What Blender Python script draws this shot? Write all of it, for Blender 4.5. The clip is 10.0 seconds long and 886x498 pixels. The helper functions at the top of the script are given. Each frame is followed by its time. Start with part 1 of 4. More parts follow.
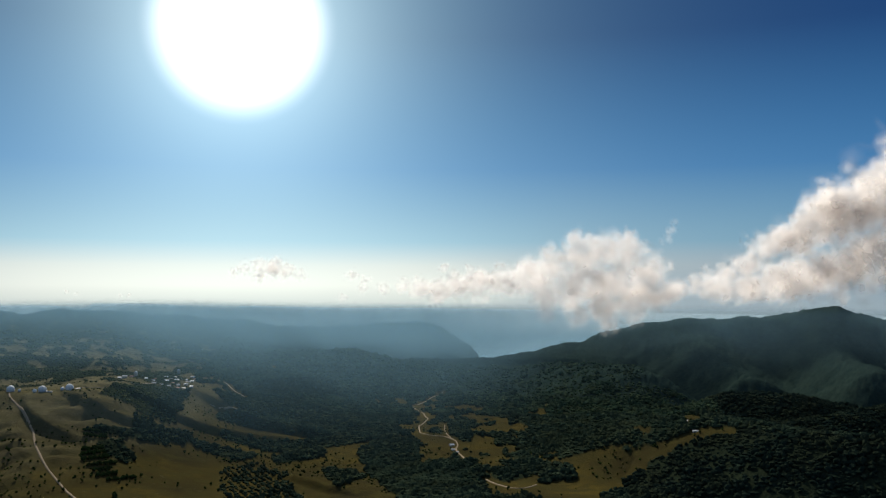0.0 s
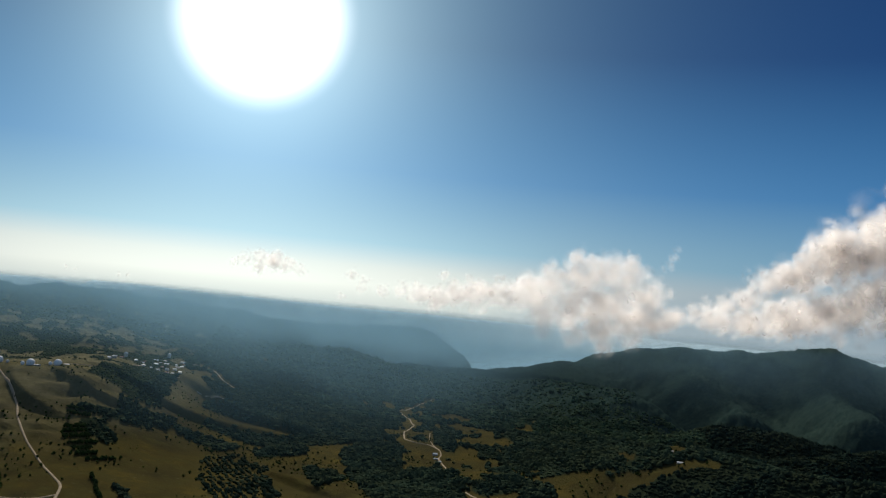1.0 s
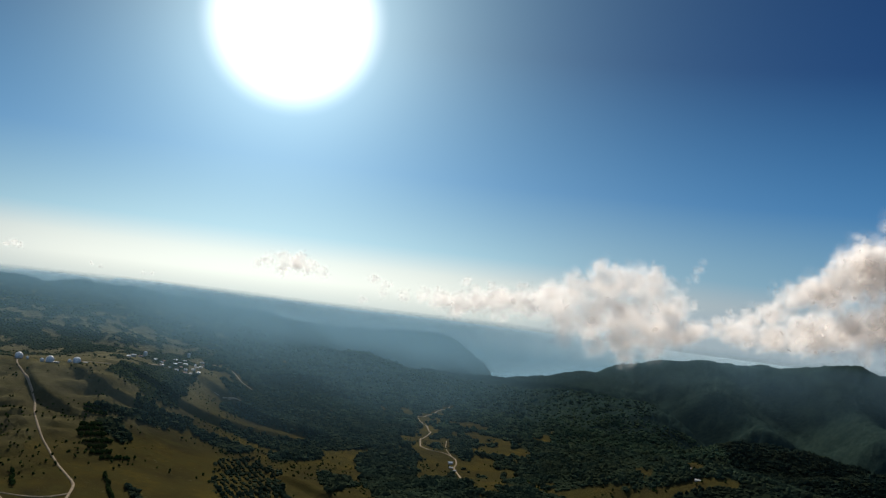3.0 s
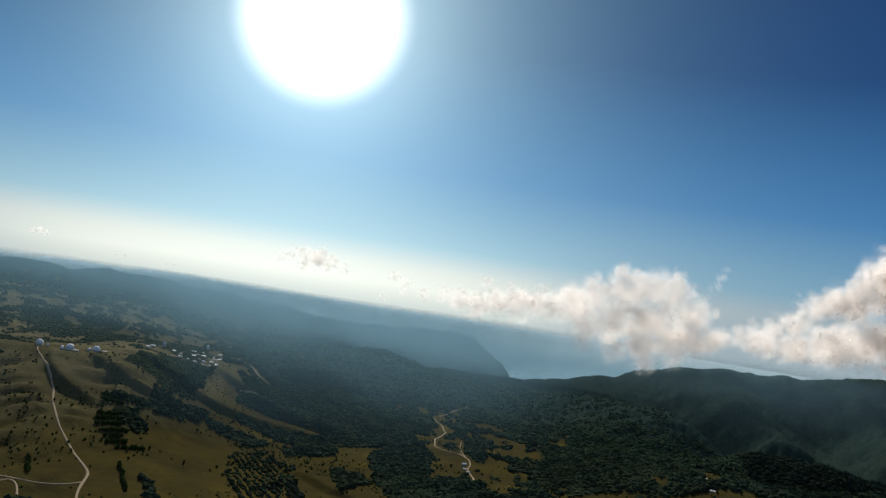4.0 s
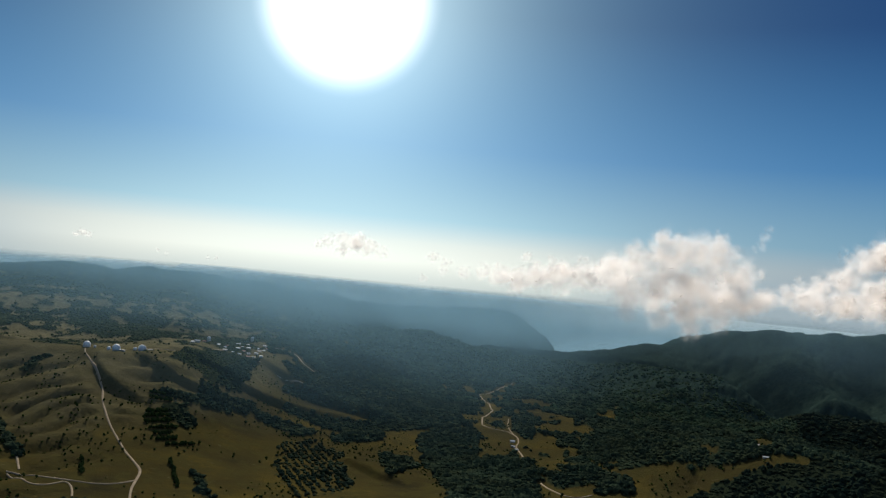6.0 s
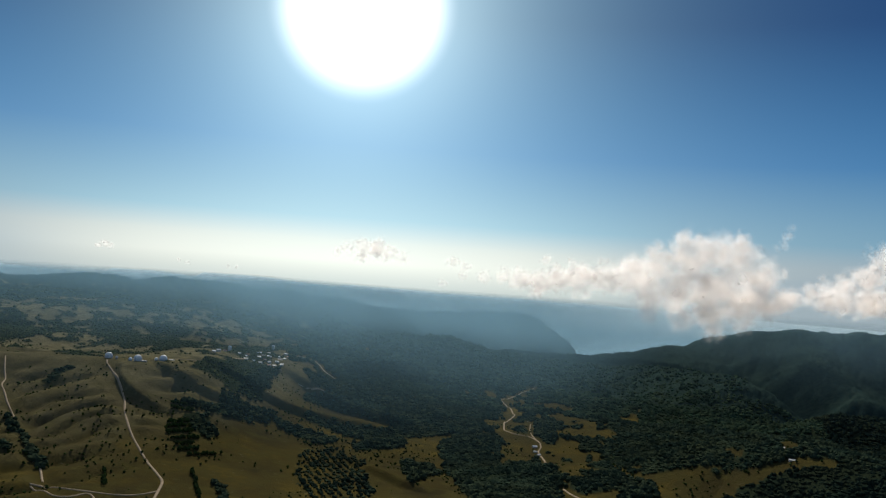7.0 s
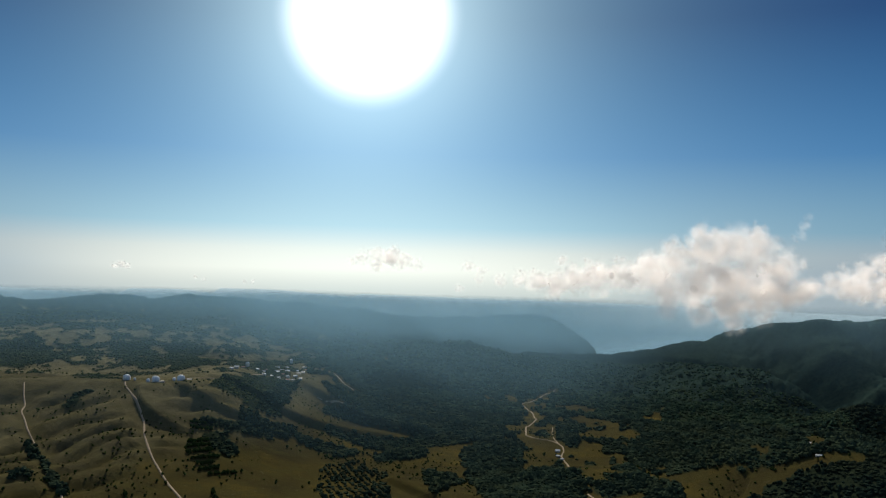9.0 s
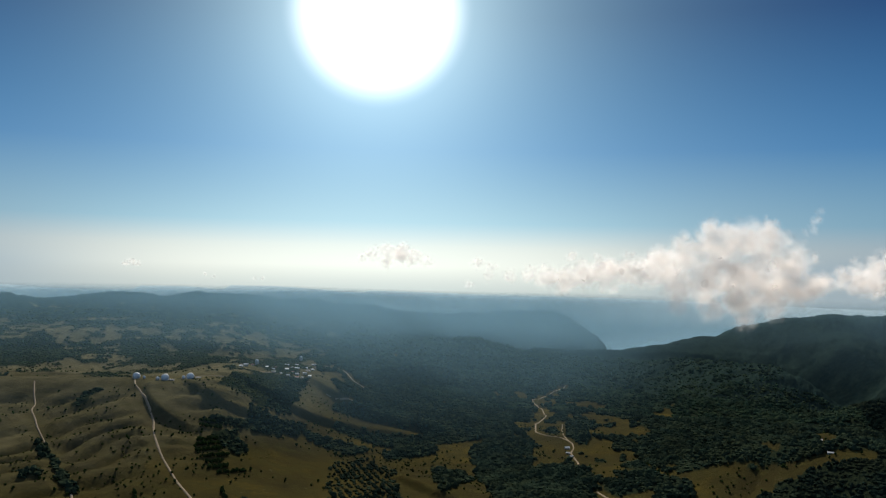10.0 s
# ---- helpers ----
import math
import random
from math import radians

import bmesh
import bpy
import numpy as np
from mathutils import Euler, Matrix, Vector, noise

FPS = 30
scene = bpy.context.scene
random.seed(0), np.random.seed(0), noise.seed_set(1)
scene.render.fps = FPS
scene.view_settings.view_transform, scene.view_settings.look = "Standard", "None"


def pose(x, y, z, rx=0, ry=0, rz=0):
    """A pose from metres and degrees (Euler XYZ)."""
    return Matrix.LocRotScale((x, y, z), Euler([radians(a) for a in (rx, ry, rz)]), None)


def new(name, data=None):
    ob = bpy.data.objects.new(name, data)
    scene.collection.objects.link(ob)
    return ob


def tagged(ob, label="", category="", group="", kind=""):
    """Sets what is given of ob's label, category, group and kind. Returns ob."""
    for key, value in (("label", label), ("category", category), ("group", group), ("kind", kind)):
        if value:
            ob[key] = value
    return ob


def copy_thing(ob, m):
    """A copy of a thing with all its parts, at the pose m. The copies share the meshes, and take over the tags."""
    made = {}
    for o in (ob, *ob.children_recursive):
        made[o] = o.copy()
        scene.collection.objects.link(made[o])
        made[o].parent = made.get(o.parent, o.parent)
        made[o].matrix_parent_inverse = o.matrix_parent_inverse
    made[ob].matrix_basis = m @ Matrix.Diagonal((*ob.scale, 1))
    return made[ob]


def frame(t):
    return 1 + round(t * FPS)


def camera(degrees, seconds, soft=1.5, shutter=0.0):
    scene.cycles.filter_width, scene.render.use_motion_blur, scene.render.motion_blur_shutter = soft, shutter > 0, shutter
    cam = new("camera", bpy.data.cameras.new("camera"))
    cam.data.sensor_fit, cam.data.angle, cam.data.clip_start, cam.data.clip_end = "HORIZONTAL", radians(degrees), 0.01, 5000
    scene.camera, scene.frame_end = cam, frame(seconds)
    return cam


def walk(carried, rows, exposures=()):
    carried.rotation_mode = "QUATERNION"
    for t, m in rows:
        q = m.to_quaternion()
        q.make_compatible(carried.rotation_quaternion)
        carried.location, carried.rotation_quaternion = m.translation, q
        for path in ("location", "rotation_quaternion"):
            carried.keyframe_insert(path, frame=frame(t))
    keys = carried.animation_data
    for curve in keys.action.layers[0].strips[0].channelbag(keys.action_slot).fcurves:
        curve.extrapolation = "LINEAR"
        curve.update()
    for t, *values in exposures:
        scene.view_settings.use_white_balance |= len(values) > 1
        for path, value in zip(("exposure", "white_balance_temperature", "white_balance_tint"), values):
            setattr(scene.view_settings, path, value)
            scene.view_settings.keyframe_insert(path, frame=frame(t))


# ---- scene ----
cam = camera(54.0, 10.0, soft=1.2)

# many thin veils of haze and vapour lie behind one another
scene.cycles.transparent_max_bounces = 200
scene.cycles.diffuse_bounces = 8

# seconds, x, y, z, yaw, pitch, roll
PATH = [
    (0, -17.88, -21.26, 388.34, -4.141, 2.428, 0.100),
    (0.5, -15.68, -18.89, 389.62, -4.312, 2.505, 3.317),
    (1, -13.53, -16.52, 390.90, -3.922, 2.888, 5.171),
    (1.5, -11.43, -14.15, 392.19, -3.466, 3.181, 4.815),
    (2, -9.39, -11.79, 393.48, -3.117, 3.115, 5.208),
    (3.5, -3.59, -4.71, 397.38, -1.548, 2.990, 7.640),
    (4, -1.77, -2.35, 398.69, -0.841, 2.810, 8.413),
    (4.5, 0.00, 0.00, 400.00, 0.000, 2.392, 7.548),
    (5, 1.71, 2.35, 401.32, 0.767, 1.822, 5.510),
    (5.5, 3.37, 4.70, 402.64, 1.133, 1.039, 5.149),
    (7, 8.03, 11.72, 406.64, 2.894, 1.231, 3.938),
    (7.5, 9.47, 14.06, 407.98, 3.290, 1.401, 3.110),
    (8, 10.86, 16.40, 409.32, 3.688, 1.481, 2.173),
    (8.5, 12.19, 18.73, 410.67, 3.878, 1.293, 0.734),
    (9, 13.47, 21.06, 412.03, 3.958, 1.484, 1.350),
    (9.5, 14.69, 23.38, 413.39, 4.040, 1.278, 3.516),
    (10, 15.86, 25.71, 414.75, 4.607, 1.182, 1.100),
]


def carried_pose(x, y, z, yaw, pitch, roll):
    return pose(x, y, z, 0, 0, yaw) @ pose(0, 0, 0, 90 + pitch, 0, 0) @ pose(0, 0, 0, 0, 0, roll)


walk(cam, [(row[0], carried_pose(*row[1:])) for row in PATH])

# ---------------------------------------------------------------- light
# the dazzle stands at SUN_EL; the lamp is raised to SUN_HIGH to brighten slopes
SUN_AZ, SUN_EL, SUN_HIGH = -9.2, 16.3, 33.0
SUN_DIR = Vector((math.sin(radians(SUN_AZ)) * math.cos(radians(SUN_EL)),
                  math.cos(radians(SUN_AZ)) * math.cos(radians(SUN_EL)), math.sin(radians(SUN_EL))))


def node(tree, kind, **values):
    n = tree.nodes.new(kind)
    for key, value in values.items():
        n.inputs[key.replace("_", " ")].default_value = value
    return n


def math_node(tree, op, a, b=None, c=None, clamp=False):
    n = tree.nodes.new("ShaderNodeMath")
    n.operation, n.use_clamp = op, clamp
    for i, v in enumerate((a, b, c)):
        if v is None:
            continue
        if isinstance(v, (int, float)):
            n.inputs[i].default_value = v
        else:
            tree.links.new(v, n.inputs[i])
    return n.outputs[0]


def smooth_range(tree, v, a, b, lo=0.0, hi=1.0):
    n = tree.nodes.new("ShaderNodeMapRange")
    n.interpolation_type = "SMOOTHSTEP"
    tree.links.new(v, n.inputs[0])
    for i, x in enumerate((a, b, lo, hi)):
        n.inputs[i + 1].default_value = x
    return n.outputs[0]


def make_world():
    world = bpy.data.worlds.new("sky")
    scene.world = world
    world.use_nodes = True
    t = world.node_tree
    t.nodes.clear()
    out = t.nodes.new("ShaderNodeOutputWorld")
    coord = t.nodes.new("ShaderNodeTexCoord")
    # the horizon of the sea lies a little below eye level at this height
    lift = t.nodes.new("ShaderNodeVectorMath")
    lift.operation = "ADD"
    lift.inputs[1].default_value = (0, 0, 0.035)
    t.links.new(coord.outputs["Generated"], lift.inputs[0])
    unit = t.nodes.new("ShaderNodeVectorMath")
    unit.operation = "NORMALIZE"
    t.links.new(lift.outputs[0], unit.inputs[0])
    sky = t.nodes.new("ShaderNodeTexSky")
    sky.sky_type = "NISHITA"
    sky.sun_disc = False
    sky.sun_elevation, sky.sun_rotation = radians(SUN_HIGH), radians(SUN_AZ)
    sky.altitude, sky.air_density, sky.dust_density, sky.ozone_density = 1300, 1.0, 0.15, 3.0
    t.links.new(unit.outputs[0], sky.inputs[0])
    # clear, dry mountain air: deep blue aloft, pale over the sea
    sep = t.nodes.new("ShaderNodeSeparateXYZ")
    t.links.new(coord.outputs["Generated"], sep.inputs[0])
    height = math_node(t, "MULTIPLY", math_node(t, "ARCSINE", sep.outputs[2]), 57.29578)
    grade = t.nodes.new("ShaderNodeValToRGB")
    # above 45 degrees, out of view, the sky is lightened to fill shade
    stops = ((-3.0, (0.38, 0.46, 0.49)), (-0.5, (0.48, 0.515, 0.50)), (1.2, (0.47, 0.51, 0.50)), (2.8, (0.16, 0.36, 0.50)), (7.6, (0.030, 0.17, 0.40)),
             (16.0, (0.002, 0.040, 0.160)), (25.0, (0.002, 0.026, 0.115)), (45.0, (0.15, 0.20, 0.29)), (90.0, (0.20, 0.25, 0.33)))
    e = grade.color_ramp.elements
    while len(e) < len(stops):
        e.new(0.5)
    for s, (deg, c) in zip(e, stops):
        s.position, s.color = (deg + 10) / 100, (*c, 1)
    t.links.new(math_node(t, "MULTIPLY", math_node(t, "ADD", height, 10.0), 0.01), grade.inputs[0])
    level = t.nodes.new("ShaderNodeVectorMath")
    level.operation = "SCALE"
    level.inputs[3].default_value = SKY_STRENGTH
    t.links.new(sky.outputs[0], level.inputs[0])
    clear = t.nodes.new("ShaderNodeMix")
    clear.data_type = "RGBA"
    clear.inputs[0].default_value = 0.95
    t.links.new(level.outputs[0], clear.inputs[6])
    t.links.new(grade.outputs[0], clear.inputs[7])

    def dot_with(v):
        n = t.nodes.new("ShaderNodeVectorMath")
        n.operation = "DOT_PRODUCT"
        n.inputs[1].default_value = v
        t.links.new(coord.outputs["Generated"], n.inputs[0])
        return n.outputs["Value"]

    def glow(color, strength):
        n = t.nodes.new("ShaderNodeBackground")
        n.inputs[0].default_value = (*color, 1)
        t.links.new(strength, n.inputs[1])
        return n.outputs[0]

    def falloff(v, rate, gain):
        return math_node(t, "MULTIPLY", math_node(t, "EXPONENT", math_node(t, "MULTIPLY", v, rate)), gain)

    # the sun's dazzling disc, its aureole, and the bright haze under it along the horizon
    angle = math_node(t, "ARCCOSINE", math_node(t, "MINIMUM", dot_with(SUN_DIR), 1.0))
    angle = math_node(t, "MULTIPLY", angle, 57.29578)
    core = math_node(t, "MULTIPLY", smooth_range(t, angle, 6.2, 2.6), 1.45)
    close = math_node(t, "ADD", core, falloff(angle, -0.20, 0.80))
    wide = falloff(angle, -0.11, 0.9)
    flat = Vector((SUN_DIR.x, SUN_DIR.y, 0)).normalized()
    away = math_node(t, "SUBTRACT", 1.0, dot_with(flat))
    low = math_node(t, "MULTIPLY", falloff(away, -13.0, 0.50), math_node(t, "MULTIPLY", falloff(math_node(t, "ABSOLUTE", height), -0.24, 1.0), smooth_range(t, height, -2.2, 0.6, 0.35, 1.0)))
    # blue-grey haze along the horizon away from the sun
    murk = t.nodes.new("ShaderNodeMix")
    murk.data_type = "RGBA"
    murk.inputs[7].default_value = (0.20, 0.30, 0.39, 1)
    t.links.new(math_node(t, "MULTIPLY", smooth_range(t, away, 0.015, 0.09), falloff(math_node(t, "ABSOLUTE", height), -0.28, 0.85)), murk.inputs[0])
    t.links.new(clear.outputs[2], murk.inputs[6])
    base = t.nodes.new("ShaderNodeBackground")
    t.links.new(murk.outputs[2], base.inputs[0])
    last = base.outputs[0]
    for extra in (glow((1.0, 0.985, 0.96), close), glow((0.38, 0.75, 0.80), wide), glow((0.90, 0.82, 0.64), low)):
        add = t.nodes.new("ShaderNodeAddShader")
        t.links.new(last, add.inputs[0])
        t.links.new(extra, add.inputs[1])
        last = add.outputs[0]
    t.links.new(last, out.inputs[0])


SKY_STRENGTH = 0.08
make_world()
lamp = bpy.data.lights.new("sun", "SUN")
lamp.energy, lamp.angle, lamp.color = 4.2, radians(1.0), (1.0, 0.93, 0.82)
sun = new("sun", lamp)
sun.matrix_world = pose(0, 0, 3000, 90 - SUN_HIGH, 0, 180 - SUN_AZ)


# ---------------------------------------------------------------- landform
def lattice(ix, iy, seed):
    h = (ix.astype(np.int64) * 374761393 + iy.astype(np.int64) * 668265263 + seed * 1274126177) & 0xFFFFFFFF
    h = ((h ^ (h >> 13)) * 1274126177) & 0xFFFFFFFF
    return ((h ^ (h >> 16)) & 0xFFFF) / 65535.0


def value_noise(x, y, seed=0):
    """Smooth noise from -1 to 1."""
    ix, iy = np.floor(x), np.floor(y)
    fx, fy = x - ix, y - iy
    fx, fy = fx * fx * (3 - 2 * fx), fy * fy * (3 - 2 * fy)
    a, b = lattice(ix, iy, seed), lattice(ix + 1, iy, seed)
    c, d = lattice(ix, iy + 1, seed), lattice(ix + 1, iy + 1, seed)
    return 2 * ((a * (1 - fx) + b * fx) * (1 - fy) + (c * (1 - fx) + d * fx) * fy) - 1


def fbm(x, y, size, octaves=4, seed=0):
    total, amp, norm = 0.0, 1.0, 0.0
    for k in range(octaves):
        c, s = math.cos(0.7 * k + seed), math.sin(0.7 * k + seed)
        total = total + amp * value_noise((c * x - s * y) / size + 17.3 * k, (s * x + c * y) / size - 9.1 * k, seed + k)
        norm += amp
        amp, size = amp * 0.5, size * 0.49
    return total / norm


def smoothstep(a, b, v):
    k = np.clip((v - a) / (b - a), 0, 1)
    return k * k * (3 - 2 * k)


def along(x, y, line, blend=40.0):
    """Distance to a polyline, and the third coordinate near the nearest place on it."""
    got = []
    for (ax, ay, az), (bx, by, bz) in zip(line, line[1:]):
        ux, uy = bx - ax, by - ay
        k = np.clip(((x - ax) * ux + (y - ay) * uy) / (ux * ux + uy * uy), 0, 1)
        got.append((np.hypot(x - ax - k * ux, y - ay - k * uy), az + k * (bz - az)))
    best = np.min([d for d, _ in got], axis=0)
    weight = [np.exp((best - d) / blend) for d, _ in got]
    return best, sum(w * h for w, (_, h) in zip(weight, got)) / sum(weight)


def step_up(x, y, line):
    """Height that a bank adds: a steep face along the line, a long gentle back on its left."""
    d, tall = along(x, y, line, 15.0)
    best, side = None, None
    for (ax, ay, _), (bx, by, _) in zip(line, line[1:]):
        ux, uy = bx - ax, by - ay
        k = np.clip(((x - ax) * ux + (y - ay) * uy) / (ux * ux + uy * uy), 0, 1)
        near = np.hypot(x - ax - k * ux, y - ay - k * uy)
        turn = np.sign(ux * (y - ay) - uy * (x - ax))
        side = turn if best is None else np.where(near < best, turn, side)
        best = near if best is None else np.minimum(near, best)
    s = d * side
    return tall * np.where(s > 0, np.exp(-(s / 70) ** 2), 1 - smoothstep(0, 13, -s))


# crest lines (x, y, height) with the width of their flanks
DOME_RIDGE = [(-1500, 1450, 230), (-900, 1500, 205), (-660, 1556, 203), (-600, 1560, 203), (-575, 1640, 199), (-563, 1986, 186), (-474, 2037, 164), (-360, 2110, 112)]
DOME_SPUR = [(-628, 1540, 200), (-560, 1330, 150), (-470, 1180, 112), (-400, 1100, 100)]
WEST_SPUR = [(-760, 1520, 200), (-735, 1390, 168), (-640, 1230, 130), (-560, 1100, 112)]
FAR_WEST_SPUR = [(-1050, 1500, 210), (-930, 1330, 178), (-780, 1130, 135), (-700, 980, 115)]
PLATEAU = [(-2027, 2486, 307), (-1875, 2728, 297), (-1735, 2879, 290), (-1677, 2972, 277), (-1627, 3045, 265), (-1624, 3093, 282), (-1591, 3155, 289), (-1437, 3339, 297)]
PLATEAU += [(-1351, 3408, 288), (-1214, 3513, 283), (-1111, 3600, 274), (-1091, 3638, 278), (-1050, 3691, 253), (-871, 3923, 246), (-669, 4114, 219), (-574, 4209, 198)]
UPLAND_RISE = [(-1560, 2330, 261), (-1470, 2506, 249), (-1155, 2777, 243), (-923, 3125, 216), (-793, 3366, 183)]
UPLAND_SHELF = [(-1361, 1978, 223), (-1157, 2243, 217), (-970, 2440, 215), (-871, 2771, 179), (-675, 3234, 130)]
UPLAND_BENCH = [(-1700, 1800, 225), (-1050, 1900, 205), (-720, 2060, 190), (-560, 2290, 148)]
MIDDLE_HILL = [(-760, 2900, 170), (-429, 3195, 134), (-209, 3318, 135), (-41, 3525, 101), (147, 3723, 63), (534, 3891, 34), (690, 3780, 34)]
BLUFF = [(-1000, 4250, 198), (-557, 4287, 185), (-279, 4316, 182), (100, 4400, 200), (200, 4418, 211), (250, 4418, 200), (300, 4414, 172), (350, 4405, 128), (410, 4395, 70)]
EAST_MOUNTAIN = [(747, 3905, 72), (967, 4062, 113), (1096, 4132, 162), (1275, 4080, 205), (1448, 4021, 240), (1591, 3966, 231), (1729, 3908, 238),
                 (1862, 3846, 261), (2030, 3760, 294), (2110, 3715, 257), (2203, 3661, 234), (2900, 3000, 248)]
EAST_SPURS = [[(660, 3310, 98), (771, 3080, 100), (860, 2800, 96)], [(911, 2192, 118), (990, 2161, 112), (1250, 2300, 60)],
              [(874, 1769, 96), (1116, 1864, 118), (1700, 2000, 180)], [(1450, 3950, 190), (1350, 3500, 110), (1300, 3000, 60)], [(1900, 3750, 240), (1750, 3300, 150), (1650, 2800, 100)]]
NEAR_HILL = [(250, 1360, 112), (410, 1375, 164), (465, 1310, 188), (512, 1200, 192), (551, 1092, 190), (625, 1051, 196), (900, 950, 215), (1500, 900, 240)]
NEAR_KNOLL = [(150, 1000, 122), (346, 856, 124), (520, 760, 130), (900, 640, 140)]
# banks: (x, y, height of the step), the higher ground on the left hand along the line
BANKS = [[(-622, 1535, 1), (-612, 1500, 8), (-596, 1465, 12), (-566, 1425, 14), (-530, 1398, 13), (-500, 1388, 8), (-470, 1392, 1)],
         [(-575, 1560, 1), (-550, 1535, 9), (-524, 1515, 12), (-490, 1503, 12), (-452, 1510, 9), (-415, 1530, 1)],
         [(-560, 1690, 2), (-470, 1645, 11), (-390, 1650, 13), (-320, 1705, 13), (-230, 1748, 11), (-140, 1730, 2)],
         [(-440, 1950, 3), (-330, 1872, 16), (-240, 1822, 17), (-160, 1792, 13), (-90, 1778, 2)],
         [(-170, 1405, 1), (-150, 1385, 9), (-118, 1325, 11), (-85, 1265, 10), (-40, 1220, 1)]]
PLAIN = 70.0


def ground(x, y):
    """Height of the ground."""
    x, y = np.asarray(x, float), np.asarray(y, float)
    edge = np.interp(y, [0, 900, 1400, 1900, 2600, 3300, 3800], [1600, 1200, 640, 770, 830, 780, 640])
    beyond = smoothstep(-60, 420, x - edge + 60 * fbm(x, y, 400, 2, 3))
    # beyond the middle hill the land falls into a deep valley
    rim = np.interp(x, [-900, -400, 0, 500, 900], [4150, 4000, 3850, 3960, 3900])
    north = smoothstep(0, 420, y - rim)
    beyond = np.maximum(beyond, north)
    z = PLAIN + 30 * smoothstep(1600, 1000, y) - 38 * smoothstep(1900, 2600, y) - 120 * beyond - 190 * north
    z = z + (1 - beyond) * 9 * fbm(x, y, 420, 3, 11)

    def rise(z, line, width, sharp=2.0):
        d, crest = along(x, y, line)
        up = (crest - z) * np.exp(-(d / width) ** sharp)
        return np.maximum(z, z + up)

    z = rise(z, UPLAND_SHELF, 430)
    z = rise(z, UPLAND_RISE, 380)
    z = rise(z, PLATEAU, 330)
    z = rise(z, UPLAND_BENCH, 330, 2.4)
    z = rise(z, DOME_RIDGE, 190)
    z = rise(z, DOME_SPUR, 185)
    z = rise(z, WEST_SPUR, 190)
    z = rise(z, FAR_WEST_SPUR, 220)
    z = rise(z, MIDDLE_HILL, 420)
    z = rise(z, BLUFF, 130, 2.2)
    z = rise(z, EAST_MOUNTAIN, 420)
    for spur in EAST_SPURS:
        z = rise(z, spur, 165)
    z = rise(z, NEAR_HILL, 155)
    z = rise(z, NEAR_KNOLL, 210)
    for bank_line in BANKS:
        z = z + step_up(x, y, bank_line)
    r = np.hypot(x, y)
    # ribs and gullies down the bare western slope
    west = smoothstep(-400, -540, x) * smoothstep(1850, 1500, y)
    west = west * smoothstep(30, 120, along(x, y, DOME_RIDGE)[0])
    for line in (DOME_TRACK, WEST_TRACK):
        west = west * smoothstep(3, 26, along(x, y, [(a, b, 0) for a, b in line])[0])
    west = west * smoothstep(15, 70, along(x, y, BANKS[0])[0])
    bend = 22 * fbm(x, y, 260, 2, 5)
    across = x * 0.84 - y * 0.54 + bend
    rib = np.abs(np.sin(math.pi * across / 58 + 2.2 * fbm(x, y, 150, 3, 6)))
    fine = np.abs(value_noise((x * 0.54 + y * 0.84) / 160, across / 23, 9))
    z = z - west * ((8 + 7 * fbm(x, y, 120, 2, 7)) * (1 - rib) ** 1.4 + 3.0 * (1 - fine) ** 2) + west * 6
    # the wooded plateau rolls in long low swells
    swell = smoothstep(-260, -100, x) * smoothstep(1800, 2100, y) * (1 - beyond)
    z = z + swell * (22 * fbm(x, y * 0.7, 330, 3, 251) + 11 * fbm(x * 0.8, y, 125, 3, 261))
    far = smoothstep(1500, 3600, r)
    upland = smoothstep(-450, -650, x) * smoothstep(1640, 1900, y)
    z = z + upland * (13 * fbm(x, y * 0.7, 230, 4, 211) + 8 * fbm(x, y * 0.6, 85, 4, 221))
    z = z + (2.2 - 1.2 * west + 13 * far) * fbm(x, y, 150 + 0 * x, 4, 21) + far * 7 * fbm(x, y, 60, 3, 31)
    # the land ends low in the haze
    return z - 160 * smoothstep(4450, 4700, r) * (z > -60)


# ---------------------------------------------------------------- what grows where (x, y)
GRASSLAND = [(-866, 1340), (-989, 1897), (-648, 2004), (-562, 2425), (-453, 2152), (-357, 1892), (-351, 1787), (-289, 1809), (-156, 1785), (-124, 1700), (-27, 1792), (-55, 1671), (-35, 1458), (-11, 1280), (14, 1116), (-614, 885)]
ORCHARD = [(-278, 1458), (-229, 1537), (-175, 1449), (-119, 1151), (-177, 1081), (-237, 1226)]
HEDGE_UPPER = [(-364, 1584), (-337, 1594), (-248, 1603), (-239, 1578), (-267, 1539), (-335, 1554)]
HEDGE_DOMES = [(-496, 1415), (-430, 1498), (-380, 1518), (-377, 1497), (-444, 1438)]
# here trees stand in for the dark shade on the hillside by the village
VILLAGE_SHADE = [(-526, 1639), (-498, 1845), (-429, 1930), (-393, 1618), (-398, 1596), (-448, 1572), (-500, 1563)]
SLOPE_SHADE = [(-447, 1550), (-392, 1565), (-360, 1608), (-354, 1545), (-386, 1508), (-437, 1505)]
COPSE = [(-121, 1522), (-46, 1457), (-41, 1405), (-77, 1257)]
COPSE_NORTH = [(-214, 1574), (-173, 1651), (-120, 1663), (-118, 1618), (-204, 1542)]
STRIP_WOOD = [(-328, 1698), (-251, 1730), (-136, 1753), (-123, 1671), (-193, 1643), (-247, 1643), (-304, 1679)]
FAR_WOOD = [(-453, 2547), (-309, 2857), (-212, 2169), (-294, 1975), (-363, 2133)]
FIELD_HEDGE = [(-329, 1142), (-316, 1143), (-272, 1045), (-284, 1036)]
TRACK_HEDGE = [(-689, 1284), (-684, 1289), (-617, 1204), (-546, 1123), (-534, 1093), (-554, 1104), (-628, 1204), (-657, 1224)]
